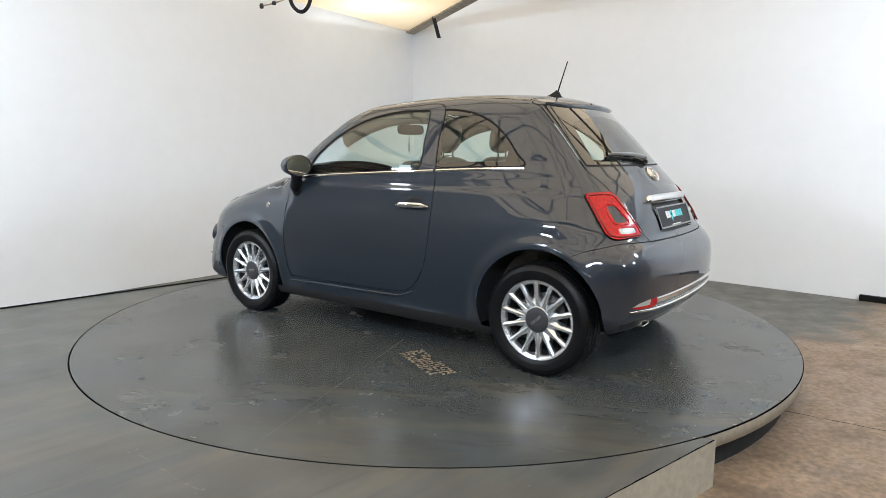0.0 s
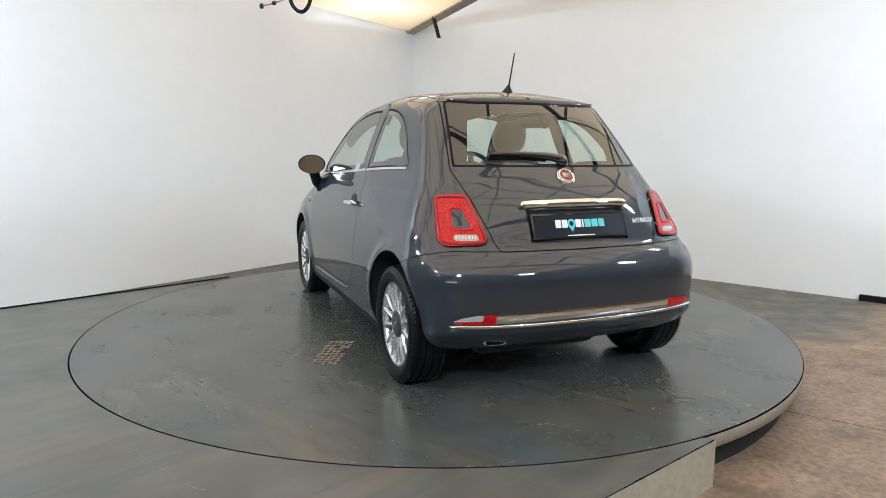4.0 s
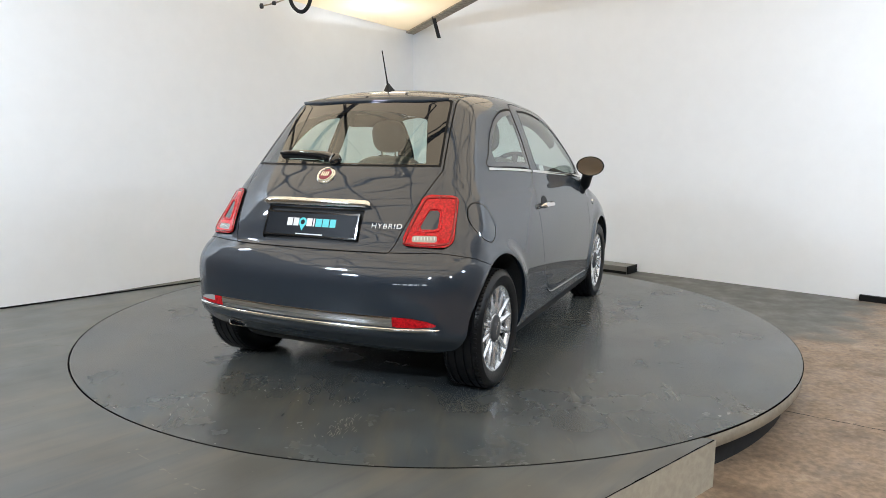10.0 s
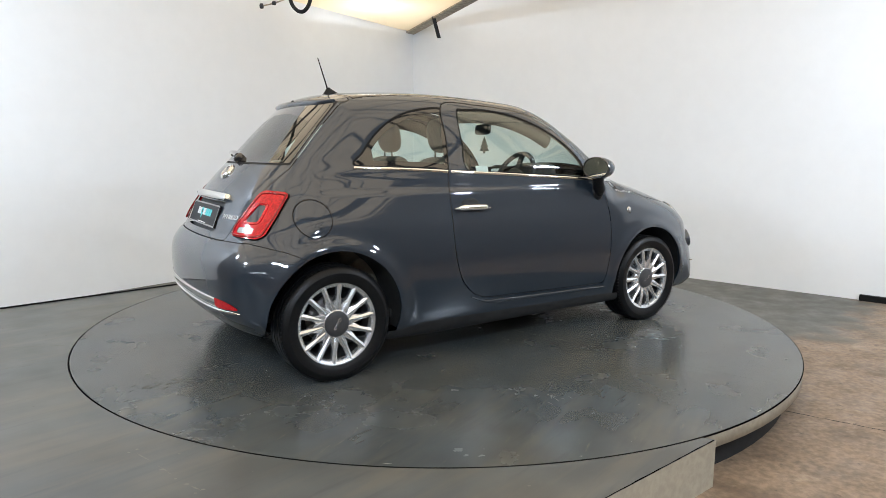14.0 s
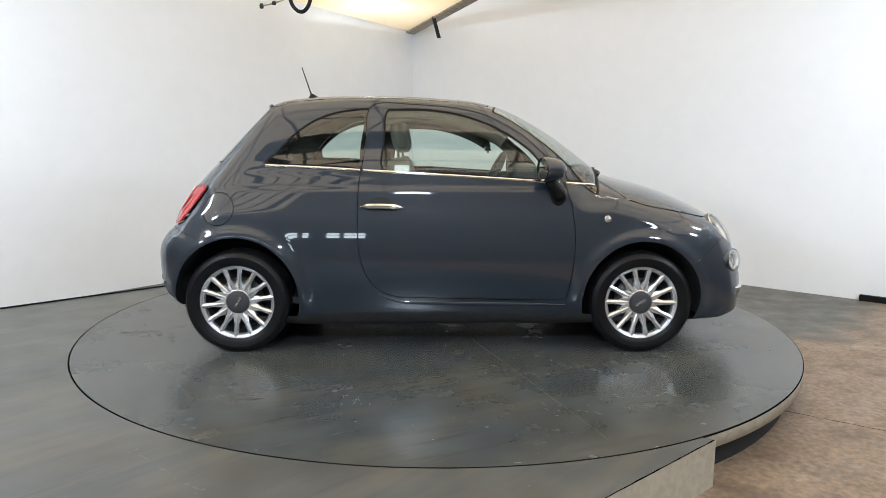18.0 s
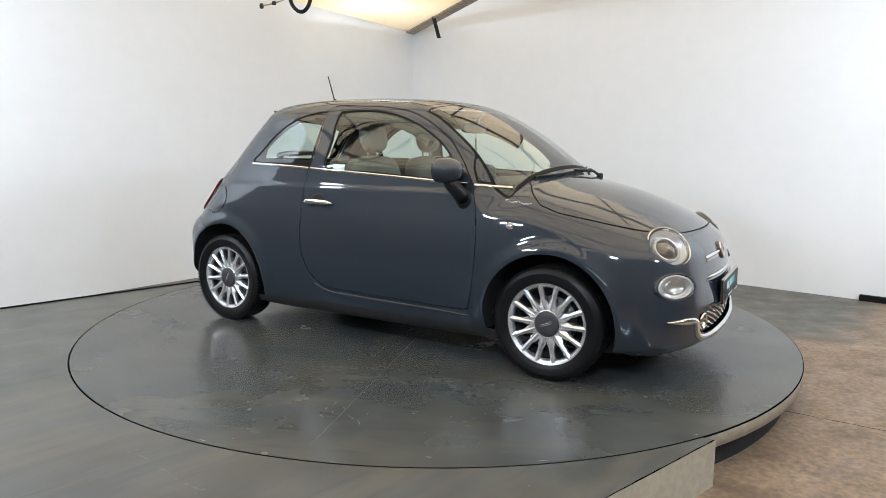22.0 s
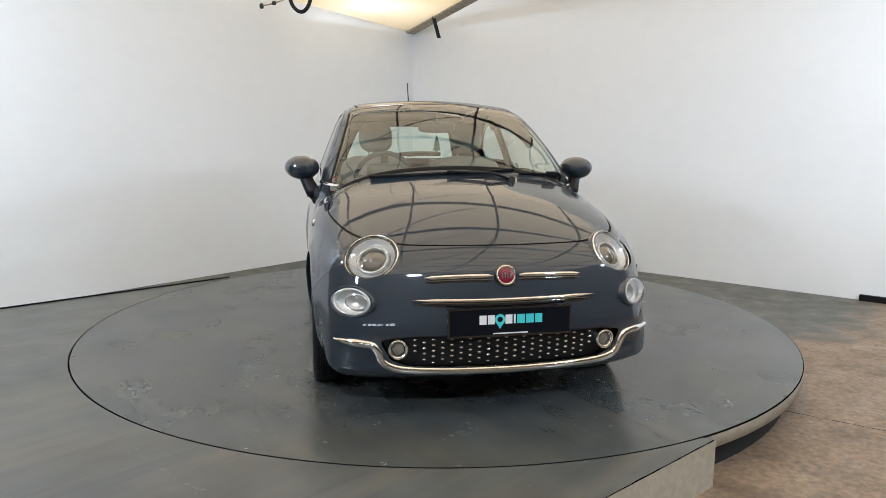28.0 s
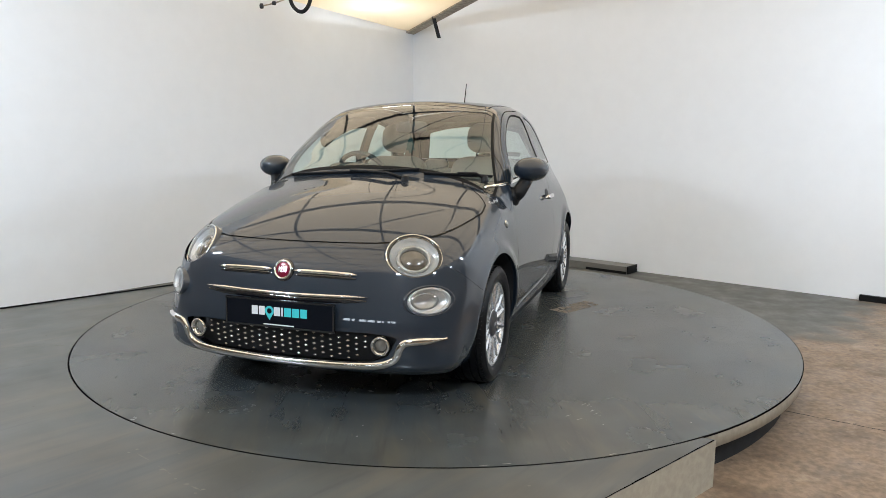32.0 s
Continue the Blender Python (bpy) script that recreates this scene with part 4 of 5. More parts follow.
def dealer_plate(M, width, height, parent, name):
    """A black plate with the dealer's mark as plain blocks, white and teal."""
    pl = part(name, moved(box(-width / 2, width / 2, -height / 2, height / 2, -0.006, 0.004), M), PLATE, parent, "black dealer plate with white and teal mark", smooth=False, bevel=0.003, at=HOME)
    part("plate_frame", moved(join([box(-width / 2 - .006, width / 2 + .006, s * height / 2 - .004, s * height / 2 + .004, -.008, .006) for s in (1, -1)] + [box(s * width / 2 - .004, s * width / 2 + .004, -height / 2, height / 2, -.008, .006) for s in (1, -1)]), M), GLOSS_BLACK, pl, smooth=False)
    h = 0.019

    def block(x0, x1, mat, y0=-h, y1=h):
        part("letter_block", moved(box(x0, x1, y0 + 0.010, y1 + 0.010, 0.004, 0.0052), M), mat, pl, smooth=False, bevel=0.0004)
    for x0, x1, mt in ((-.133, -.103, WHITE), (-.097, -.068, WHITE), (-.022, .008, WHITE), (.014, .022, WHITE), (.028, .062, TEAL), (.067, .101, TEAL), (.107, .138, TEAL)):
        block(x0, x1, mt)
    pin = lathe([(0.022, 0.004), (0.022, 0.0054), (0.012, 0.0056), (0.012, 0.004)], 28)
    part("pin_mark", moved(join([moved(pin, Matrix.Translation((-.045, .010, 0))), prism([(-.065, .002), (-.045, -.030), (-.025, .002), (-.045, -.010)], .004, .0050)]), M), TEAL, pl, "teal map pin mark", smooth=False)
    part("address_bar", moved(box(-.075, .075, -height / 2 + .006, -height / 2 + .011, .004, .005), M), WHITE, pl, "thin line of illegible white print", smooth=False)
    return pl


PM = Matrix.Translation((3.036, 0.006, 0.445)) @ Matrix(((0, 0, 1), (1, 0, 0), (0, 1, 0))).to_4x4() @ pose(0, 0, 0, -2)
dealer_plate(PM, 0.525, 0.114, car, "front_plate")
P = on_end(0.0, 0.802, False)[0]
N = Vector(body_normal(P[None])[0])
RM = frame_at(Vector(P) - N * 0.012, N)
dealer_plate(RM, 0.510, 0.112, car, "rear_plate")

PROJECTOR = material("brown tinted projector lens", (0.10, 0.082, 0.062), 0.12, 0.2, 1.0)

# ---- head lamps, day lamps and fog lamps
for sg in (1, -1):
    M = HEAD[sg]
    hl = part("headlight", moved(lathe([(0.103, -0.07), (0.103, -0.003), (0.1015, 0.003), (0.0985, 0.004), (0.0962, 0.001), (0.0955, -0.012)], 56), M), CHROME, car, "round headlight with chrome bezel", at=HOME)
    part("pod", moved(lathe([(0.112, -0.15), (0.107, -0.012), (0.1045, -0.002), (0.1025, -0.001)], 56), M), PAINT, hl, "body coloured lamp pod")
    part("reflector", moved(lathe([(0.089, -0.004), (0.080, -0.022), (0.066, -0.034), (0.05, -0.045), (0.02, -0.05), (0.0, -0.05)], 48), M), LAMP_WHITE, hl, "bright lamp reflector")
    part("inner_ring", moved(lathe([(0.062, -0.036), (0.062, -0.018), (0.056, -0.014), (0.050, -0.018), (0.050, -0.040)], 40), M @ Matrix.Translation((0, -.004, 0))), LENS_GREY, hl, "grey projector ring")
    part("projector", moved(lathe([(0.050, -0.034), (0.046, -0.024), (0.03, -0.014), (0.0, -0.008)], 36), M @ Matrix.Translation((0, -.004, 0))), PROJECTOR, hl, "projector lens")
    part("dark_ring", moved(lathe([(0.0958, -0.001), (0.092, 0.001), (0.088, -0.004), (0.086, -0.018)], 56), M), GLOSS_BLACK, hl, "thin dark ring inside the bezel")
    part("cover", moved(lathe([(0.090, 0.002), (0.084, 0.011), (0.07, 0.018), (0.045, 0.024), (0.0, 0.027)], 48), M), CLEAR, hl, "clear lamp cover")
    M = DRL[sg]
    flat = Matrix.Diagonal((0.088, 0.062, 1, 1))
    dl = part("day_lamp", moved(moved(lathe([(1.06, -0.03), (1.06, 0.001), (1.02, 0.005), (0.94, 0.004), (0.90, -0.008)], 48), flat), M), PAINT, car, "oval clear day running lamp", at=HOME)
    part("reflector", moved(moved(lathe([(0.95, -0.006), (0.8, -0.022), (0.5, -0.030), (0.0, -0.032)], 40), flat), M), LAMP_WHITE, dl, "grey lamp reflector")
    part("bulb_cavity", moved(moved(lathe([(0.60, -0.027), (0.52, -0.020), (0.44, -0.022), (0.3, -0.0285), (0.0, -0.030)], 36), flat), M @ Matrix.Translation((-sg * .012, 0, 0))), LENS_GREY, dl, "brown bulb cavity")
    part("light_guide", moved(moved(lathe([(0.93, -0.010), (0.88, 0.002), (0.78, 0.002), (0.74, -0.014)], 48), flat), M), LAMP_WHITE, dl, "frosted ring of the day lamp")
    part("cover", moved(moved(lathe([(0.96, 0.002), (0.85, 0.010), (0.5, 0.017), (0.0, 0.020)], 40), flat), M), CLEAR, dl, "clear lamp cover")
    P = on_end(sg * 0.457, 0.332)[0]
    N = Vector(body_normal(P[None])[0]) * 0.6 + Vector((0.4, 0, 0))
    M = frame_at(Vector(P) - N.normalized() * 0.012, N)
    fl = part("fog_lamp", moved(lathe([(0.024, -0.02), (0.030, 0.006), (0.036, 0.012), (0.041, 0.010), (0.043, 0.0), (0.043, -0.03)], 40), M), CHROME, front_bumper, "round fog lamp with chrome ring")
    part("lens", moved(lathe([(0.025, -0.006), (0.018, 0.001), (0.0, 0.004)], 32), M), FOG_LENS, fl, "grey fog lamp lens")

# ---- tail
LAMP_MID = [(.560, .862), (.584, .861), (.594, .802), (.546, .803)]
LAMP_LOW = [(.520, .764), (.608, .762), (.612, .744), (.516, .746)]
for sg in (1, -1):
    (lampV, lampT), seam_ = TAIL[sg]
    mid, lamp, _ = sub((lampV, lampT), in_end(LAMP_MID, False, sg, 0.010))
    low, lamp, _ = sub(lamp, in_end(LAMP_LOW, False, sg, 0.004))
    tl = skin("tail_light", lamp, RED, car, "red ring shaped tail light", inset=-0.010)
    skin("seal", seam_, RUBBER, tl, inset=0.002).matrix_basis = Matrix()
    skin("centre_insert", mid, PAINT, tl, "body coloured insert", inset=-0.008).matrix_basis = Matrix()
    skin("reversing_lamp", low, LENS_GREY, tl, "clear reversing lamp", inset=-0.009).matrix_basis = Matrix()
    ring = [(sg * y, z) for y, z in ((.571, .880), (.590, .878), (.602, .864), (.614, .802), (.606, .787), (.570, .785), (.534, .788), (.527, .802), (.545, .864), (.552, .878), (.571, .880))]
    q = resample(ring, 60)
    P = on_end(q[:, 0], q[:, 1], False)
    N = body_normal(P)
    part("inner_ridge", ribbon(P + N * 0.009, N, 0.010, 0.005), RED, tl, "raised red ridge")
    ring = [(sg * y, z) for y, z in ((.575, .928), (.622, .924), (.638, .905), (.662, .760), (.650, .732), (.575, .728), (.495, .734), (.486, .752), (.520, .905), (.534, .924), (.575, .928))]
    q = resample(ring, 70)
    P = on_end(q[:, 0], q[:, 1], False)
    N = body_normal(P)
    part("outer_ridge", ribbon(P + N * 0.008, N, 0.011, 0.006), DEEP_RED, tl, "deep red lamp rim")
    for i in range(7):
        y = .526 + i * .013
        P = on_end(sg * y, .756, False)[0]
        N = body_normal(P[None])[0]
        part("lamp_rib", moved(box(-.002, .002, -.008, .008, .006, .0105), frame_at(P, N)), LAMP_WHITE, tl, smooth=False)
    # reflectors in the bumper; one has a clear outer half
    rp = REFL[sg]
    if sg > 0:
        red, clear, _ = sub(rp, lambda V: np.minimum(np.abs(V[:, 1]) - 0.535, V[:, 2] - 0.399))
        rf = skin("reflector", red, RED, rear_bumper, "red bumper reflector", inset=-0.003)
        skin("fog_cover", clear, LAMP_WHITE, rear_bumper, "clear outer lamp cover", inset=-0.003).matrix_basis = Matrix()
    else:
        rf = skin("reflector", rp, RED, rear_bumper, "red bumper reflector", inset=-0.003)
    rf.matrix_basis = Matrix()
strip_end("chrome_band", [(-.476, .405), (0, .405), (.476, .405)], 0.046, 0.006, CHROME, rear_bumper, False, 80, "broad chrome bumper band")
strip_end("chrome_moulding", [(-.672, .377), (-.56, .371), (-.3, .367), (0, .366), (.3, .367), (.56, .371), (.672, .377)], 0.017, 0.010, CHROME, rear_bumper, False, 110, "thin chrome bumper moulding", taper=0.04)
gh = strip_end("gate_handle", [(-.290, .884), (-.27, .894), (-.15, .898), (0, .899), (.15, .898), (.27, .894), (.290, .884)], 0.042, 0.026, CHROME, tailgate, False, 70, "chrome tailgate handle", taper=0.03)


def squared(piece, a, b, e=0.45):
    """A turned piece pressed into a rounded rectangle of half sizes a and b."""
    out = []
    for x, y, z in piece[0]:
        r, w = math.hypot(x, y), math.atan2(y, x)
        out.append((a * r * math.copysign(abs(math.cos(w)) ** e, math.cos(w)), b * r * math.copysign(abs(math.sin(w)) ** e, math.sin(w)), z))
    return out, piece[1]


PIPE = Matrix.Translation((-.31, .445, .288)) @ Matrix(((0, 0, -1), (1, 0, 0), (0, 1, 0))).to_4x4()
part("exhaust_tip", moved(squared(lathe([(1.0, 0.0), (1.0, 0.14), (0.95, 0.142), (0.88, 0.135), (0.84, 0.02)], 40), 0.055, 0.022), PIPE), CHROME, car, "flat chrome exhaust tip", at=HOME)
# black disc near the mouth stands in for the shaded hollow
part("exhaust_bore", moved(squared(lathe([(0.885, 0.133), (0.0, 0.133)], 40), 0.055, 0.022), PIPE), GAP_BLACK, car, "black disc for the shade in the exhaust bore", at=HOME)
part("silencer", moved(lathe([(0, -.32), (.08, -.32), (.09, -.28), (.09, .28), (.08, .32), (0, .32)], 24), Matrix.Translation((-.28, .15, .27)) @ pose(0, 0, 0, 90)), DARK, car, at=HOME)

# overhanging lip of the roof spoiler, with the washer nozzle
lip = strip_end("spoiler_lip", [(-.440, 1.398), (-.3, 1.402), (0, 1.404), (.3, 1.402), (.440, 1.398)], 0.040, 0.013, PAINT, spoil, False, 70, taper=0.16)
P = on_end(0.0, 1.412, False)[0]
part("washer_nozzle", moved(lathe([(0.010, 0.0), (0.010, 0.011), (0.006, 0.014), (0.0, 0.0145)], 16), frame_at(P, body_normal(P[None])[0])), BLACK, spoil, "small black washer nozzle")

# lettering on the tailgate
fc = bpy.data.curves.new("hybrid_text", "FONT")
fc.body, fc.size, fc.extrude, fc.space_character = "HYBRID", 0.042, 0.0012, 1.15
tmp = new("hybrid_text", fc)
text_me = bpy.data.meshes.new_from_object(tmp.evaluated_get(bpy.context.evaluated_depsgraph_get()))
bpy.data.objects.remove(tmp)
text_me.materials.clear()
text_me.materials.append(WHITE)
tv = [Vector(v.co) for v in text_me.vertices]
tw = max(v.x for v in tv)
for v, me_v in zip(tv, text_me.vertices):
    y = -0.318 - v.x / tw * 0.140
    P = on_end(y, 0.797 + v.y * 0.72, False)[0]
    me_v.co = Vector(P) + Vector(body_normal(P[None])[0]) * (0.0015 + v.z)
tob = new("model_lettering", text_me)
tob.parent = tailgate
tagged(tob, "chrome capital lettering")

# rear wiper
wp = [(-0.010, 1.092), (.05, 1.104), (.16, 1.113), (.27, 1.116), (.355, 1.113)]
q = resample(wp, 30)
P = on_end(q[:, 0], q[:, 1], False)
N = body_normal(P)
rw = part("rear_wiper", ribbon(P + N * 0.018, N, np.linspace(0.040, 0.016, 30), np.linspace(0.022, 0.012, 30)), GLOSS_BLACK, car, "black rear wiper", at=HOME)
part("blade", ribbon(P[6:] + N[6:] * 0.006 + np.array([0, 0, -0.010]), N[6:], 0.012, 0.014), RUBBER, rw)
P0 = on_end(-0.012, 1.090, False)[0]
part("pivot", moved(lathe([(0.030, 0.0), (0.030, 0.022), (0.022, 0.032), (0.0, 0.034)], 24), frame_at(P0, body_normal(P0[None])[0])), GLOSS_BLACK, rw)

# front wipers
for y0, y1, z0, z1, py in ((-.48, .30, 1.000, 1.038, .26), (.33, .655, 1.020, 1.004, .63)):
    q = np.stack([np.linspace(y0, y1, 40), np.linspace(z0, z1, 40)], 1)
    P = on_end(q[:, 0], q[:, 1], True)
    N = body_normal(P)
    fw = part("wiper", ribbon(P + N * 0.006, N, 0.011, 0.012), BLACK, car, "black windscreen wiper", at=HOME)
    a = Vector(on_end(py, 0.985)[0]) + Vector((-0.005, 0, 0.010))
    b = P[20] + N[20] * 0.022
    part("arm", tube([a, a.lerp(Vector(b), 0.3) + Vector((0.005, 0, 0.02)), Vector(b)], [0.009, 0.008, 0.006], 8), BLACK, fw)
    part("pivot_cap", moved(lathe([(0.02, -.02), (0.02, 0.012), (0.012, 0.018), (0, 0.019)], 20), Matrix.Translation(a)), BLACK, fw)
cow = np.stack([np.linspace(-.64, .64, 60)], 1)[:, 0]
Pc = on_top(2.118 - 0.16 * cow ** 2, cow)
part("cowl_panel", ribbon(Pc - body_normal(Pc) * 0.004, body_normal(Pc), 0.030, 0.005), RUBBER, car, "black plastic windscreen cowl", at=HOME)

# aerial
fin = []
for x, z, w in ((.268, 1.462, .010), (.285, 1.474, .016), (.30, 1.500, .010), (.318, 1.512, .008), (.335, 1.500, .012), (.365, 1.484, .017), (.40, 1.474, .014), (.418, 1.468, .006)):
    fin.append([(x, -w * 1.3, 1.455), (x, -w, z - .014), (x, -w * .45, z), (x, w * .45, z), (x, w, z - .014), (x, w * 1.3, 1.455)])
fv = [p for r_ in fin for p in r_]
ff = [(k * 6 + j, (k + 1) * 6 + j, (k + 1) * 6 + j + 1, k * 6 + j + 1) for k in range(7) for j in range(5)] + [tuple(range(6)), tuple(range(47, 41, -1))]
part_base = part("aerial", (fv, ff), BLACK, car, "black roof aerial fin", at=HOME)
smooth_by_angle(part_base, 50)
part("mast", tube([(.312, 0, 1.49), (.300, 0, 1.53), (.251, 0, 1.677)], [.006, .0045, .0032], 8), BLACK, part_base)

# ---- door mirrors
for sg in (1, -1):
    mm = Matrix.Translation((1.735, sg * 0.828, 1.045)) @ pose(0, 0, 0, 0, 0, sg * -8)
    dome = lathe([(0.0, 0.0985), (0.12, 0.0978), (0.28, 0.0955), (0.45, 0.090), (0.62, 0.080), (0.77, 0.066), (0.89, 0.046), (0.97, 0.020), (1.0, -0.012), (0.99, -0.030), (0.93, -0.034)], 40)
    turn_ = Matrix(((0, 0, 1), (1, 0, 0), (0, 1, 0))).to_4x4()
    shape = Matrix.Diagonal((0.096, 0.068, 1, 1))
    mo = part("door_mirror", moved(dome, mm @ turn_ @ shape), PAINT, car, "body coloured door mirror", at=HOME)
    part("mirror_glass", moved(lathe([(0.92, 0.0), (0.0, 0.0)], 40), mm @ turn_ @ Matrix.Translation((0, 0, -0.030)) @ shape), MIRROR, mo, "mirror glass")
    part("mirror_rim", moved(lathe([(0.99, -0.028), (1.0, -0.034), (0.96, -0.037), (0.91, -0.030)], 40), mm @ turn_ @ shape), GLOSS_BLACK, mo)
    foot = on_side([1.81], [0.895], sg)[0]
    st = [Vector(foot), Vector(foot) + Vector((-.005, sg * .020, .020)), Vector((1.765, sg * .800, .965)), Vector((1.745, sg * .815, 1.01))]
    part("stalk", tube(st, [0.040, 0.040, 0.036, 0.040], 14), BLACK, mo, "black mirror stalk")
    part("foot", moved(moved(lathe([(1, -.004), (.9, .012), (.5, .022), (0, .024)], 24), Matrix.Diagonal((0.045, 0.055, 1, 1))), frame_at(foot, body_normal(foot[None])[0])), BLACK, mo)

# ---------------------------------------------------------------- wheels
DISC_STEEL = material("worn brake steel", (0.16, 0.155, 0.15), 0.45, 0.8, grain=0.2, grain_scale=80)


def build_wheel():
    def wide(piece):
        return moved(piece, Matrix.Diagonal((1.052, 1.052, 1, 1)))
    w = new("wheel")
    w.parent = car
    tagged(w, "silver multi-spoke alloy wheel with black tyre")
    prof = [(0.209, -0.085), (0.222, -0.092), (0.250, -0.096), (0.275, -0.090), (0.288, -0.078)]
    for y in (-.060, -.022, .022, .060):
        prof += [(0.2925, y - .008), (0.2925, y - .0042), (0.2855, y - .0036), (0.2855, y + .0036), (0.2925, y + .0042), (0.2925, y + .008)]
    prof += [(0.288, 0.078), (0.275, 0.090), (0.262, 0.0945), (0.260, 0.0960), (0.256, 0.0960), (0.254, 0.0955), (0.232, 0.093), (0.219, 0.087), (0.209, 0.082)]
    smooth_by_angle(part("tyre", lathe(prof, 96), TYRE, w, "black road tyre"), 40)
    blocks = []
    for i in range(84):
        a = 2 * math.pi * i / 84
        for s in (1, -1):
            blocks.append(moved(box(-.003, .003, .062, .084, .2885, .2922), Matrix.Rotation(a + (0.02 if s > 0 else 0), 4, "Z") @ Matrix(((0, 0, 1), (1, 0, 0), (0, s, 0))).to_4x4()))
    tagged(part("tread_block", join(blocks), TYRE, w, smooth=False), kind="stuff")
    smooth_by_angle(part("rim", wide(lathe([(0.177, 0.045), (0.184, 0.070), (0.190, 0.0755), (0.2025, 0.0785), (0.2045, 0.076), (0.204, 0.060)], 80)), SILVER, w, "silver alloy rim"), 40)
    part("barrel", wide(lathe([(0.178, 0.046), (0.172, 0.0), (0.165, -0.03), (0.10, -0.045), (0.0, -0.045)], 48)), DARK, w, "dark wheel barrel")
    part("brake_disc", lathe([(0.06, -0.02), (0.125, -0.02), (0.127, -0.029), (0.06, -0.029)], 48), DISC_STEEL, w, "steel brake disc")
    N_SP = 14
    for i in range(N_SP):
        a = 2 * math.pi * i / N_SP
        secs = []
        for r, half, top in ((0.050, 0.0106, 0.058), (0.075, 0.0106, 0.0680), (0.110, 0.0106, 0.0735), (0.150, 0.0116, 0.0755), (0.178, 0.0132, 0.0765), (0.1925, 0.0160, 0.0770)):
            c = Vector((r * math.cos(a), r * math.sin(a), 0))
            t = Vector((-math.sin(a), math.cos(a), 0))
            secs.append([c - t * half * 1.08 + Vector((0, 0, top - .028)), c - t * half + Vector((0, 0, top - .0075)), c - t * half * .16 + Vector((0, 0, top)), c + t * half * .16 + Vector((0, 0, top)), c + t * half + Vector((0, 0, top - .0075)), c + t * half * 1.08 + Vector((0, 0, top - .028))])
        v = [p for s_ in secs for p in s_]
        f = [(k * 6 + j, k * 6 + j + 1, (k + 1) * 6 + j + 1, (k + 1) * 6 + j)[::-1] for k in range(5) for j in range(5)]
        smooth_by_angle(part("spoke", wide((v, f)), SILVER, w), 18)
        # the forked web that closes the slot near the hub, and its rounded outer end
        m = a + math.pi / N_SP
        ax, tx = Vector((math.cos(m), math.sin(m), 0)), Vector((-math.sin(m), math.cos(m), 0))
        fork = [ax * 0.056 + tx * 0.013, ax * 0.130 + tx * 0.0205, ax * 0.108 + tx * 0.0065, ax * 0.090, ax * 0.108 - tx * 0.0065, ax * 0.130 - tx * 0.0205, ax * 0.056 - tx * 0.013]
        wv = [p + Vector((0, 0, 0.030)) for p in fork] + [p + Vector((0, 0, h)) for p, h in zip(fork, (.064, .0690, .0610, .0560, .0610, .0690, .064))]
        wf = [(7, 8, 9, 10, 11, 12, 13)] + [(k, (k + 1) % 7, 7 + (k + 1) % 7, 7 + k) for k in range(7)]
        part("spoke_web", wide((wv, wf)), SILVER, w, smooth=False)
    smooth_by_angle(part("slot_ring", wide(lathe([(0.188, 0.060), (0.186, 0.0725), (0.181, 0.0705), (0.1765, 0.060), (0.1765, 0.045)], 80)), SILVER, w, "silver ring at the slots' outer ends"), 35)
    part("hub", lathe([(0.070, 0.02), (0.073, 0.058), (0.068, 0.066), (0.0, 0.066)], 40), SILVER, w)
    cap = part("hub_cap", lathe([(0.066, 0.060), (0.066, 0.070), (0.060, 0.0745), (0.036, 0.077), (0.0, 0.078)], 40), DASH, w, "dark grey hub cap")
    for k in range(3):
        ringlet = [(-.022 + .022 * k + .0095 * math.cos(2 * math.pi * n / 16), .0065 * math.sin(2 * math.pi * n / 16), .0785) for n in range(17)]
        part("hub_mark", tube(ringlet, .0011, 5, False), SILVER, cap)
    return w


wheel = build_wheel()
spots = [(hx, sg, hz) for hx, hz in (FRONT_HUB, REAR_HUB) for sg in (1, -1)]
for i, (hx, sg, hz) in enumerate(spots):
    m = HOME @ Matrix.Translation((hx, sg * 0.700, hz)) @ pose(0, 0, 0, -90 * sg) @ pose(0, 0, 0, 0, 0, 17 * i + 8)
    if i == 0:
        wheel.matrix_basis = m
    else:
        copy_thing(wheel, m)
for hx, hz in (FRONT_HUB, REAR_HUB):
    part("axle", tube([(hx, -.62, hz), (hx, .62, hz)], 0.03, 10), DARK, car, at=HOME)

# ---------------------------------------------------------------- cabin
part("cabin_floor", box(-.1, 1.95, -.68, .68, .26, .30), DASH, car, "dark cabin floor", smooth=False, at=HOME)


def pad(sx, sy, sz, r=0.4):
    """A rounded cushion of the given half sizes."""
    v, f = [], []
    n, m = 20, 12
    for i in range(m + 1):
        t = math.pi * (i / m - 0.5)
        for j in range(n):
            p = 2 * math.pi * j / n
            c = math.copysign(abs(math.cos(t)) ** r, math.cos(t))
            v.append((sx * c * math.copysign(abs(math.cos(p)) ** r, math.cos(p)), sy * c * math.copysign(abs(math.sin(p)) ** r, math.sin(p)), sz * math.copysign(abs(math.sin(t)) ** r, math.sin(t))))
    for i in range(m):
        for j in range(n):
            f.append((i * n + j, i * n + (j + 1) % n, (i + 1) * n + (j + 1) % n, (i + 1) * n + j))
    return v, f


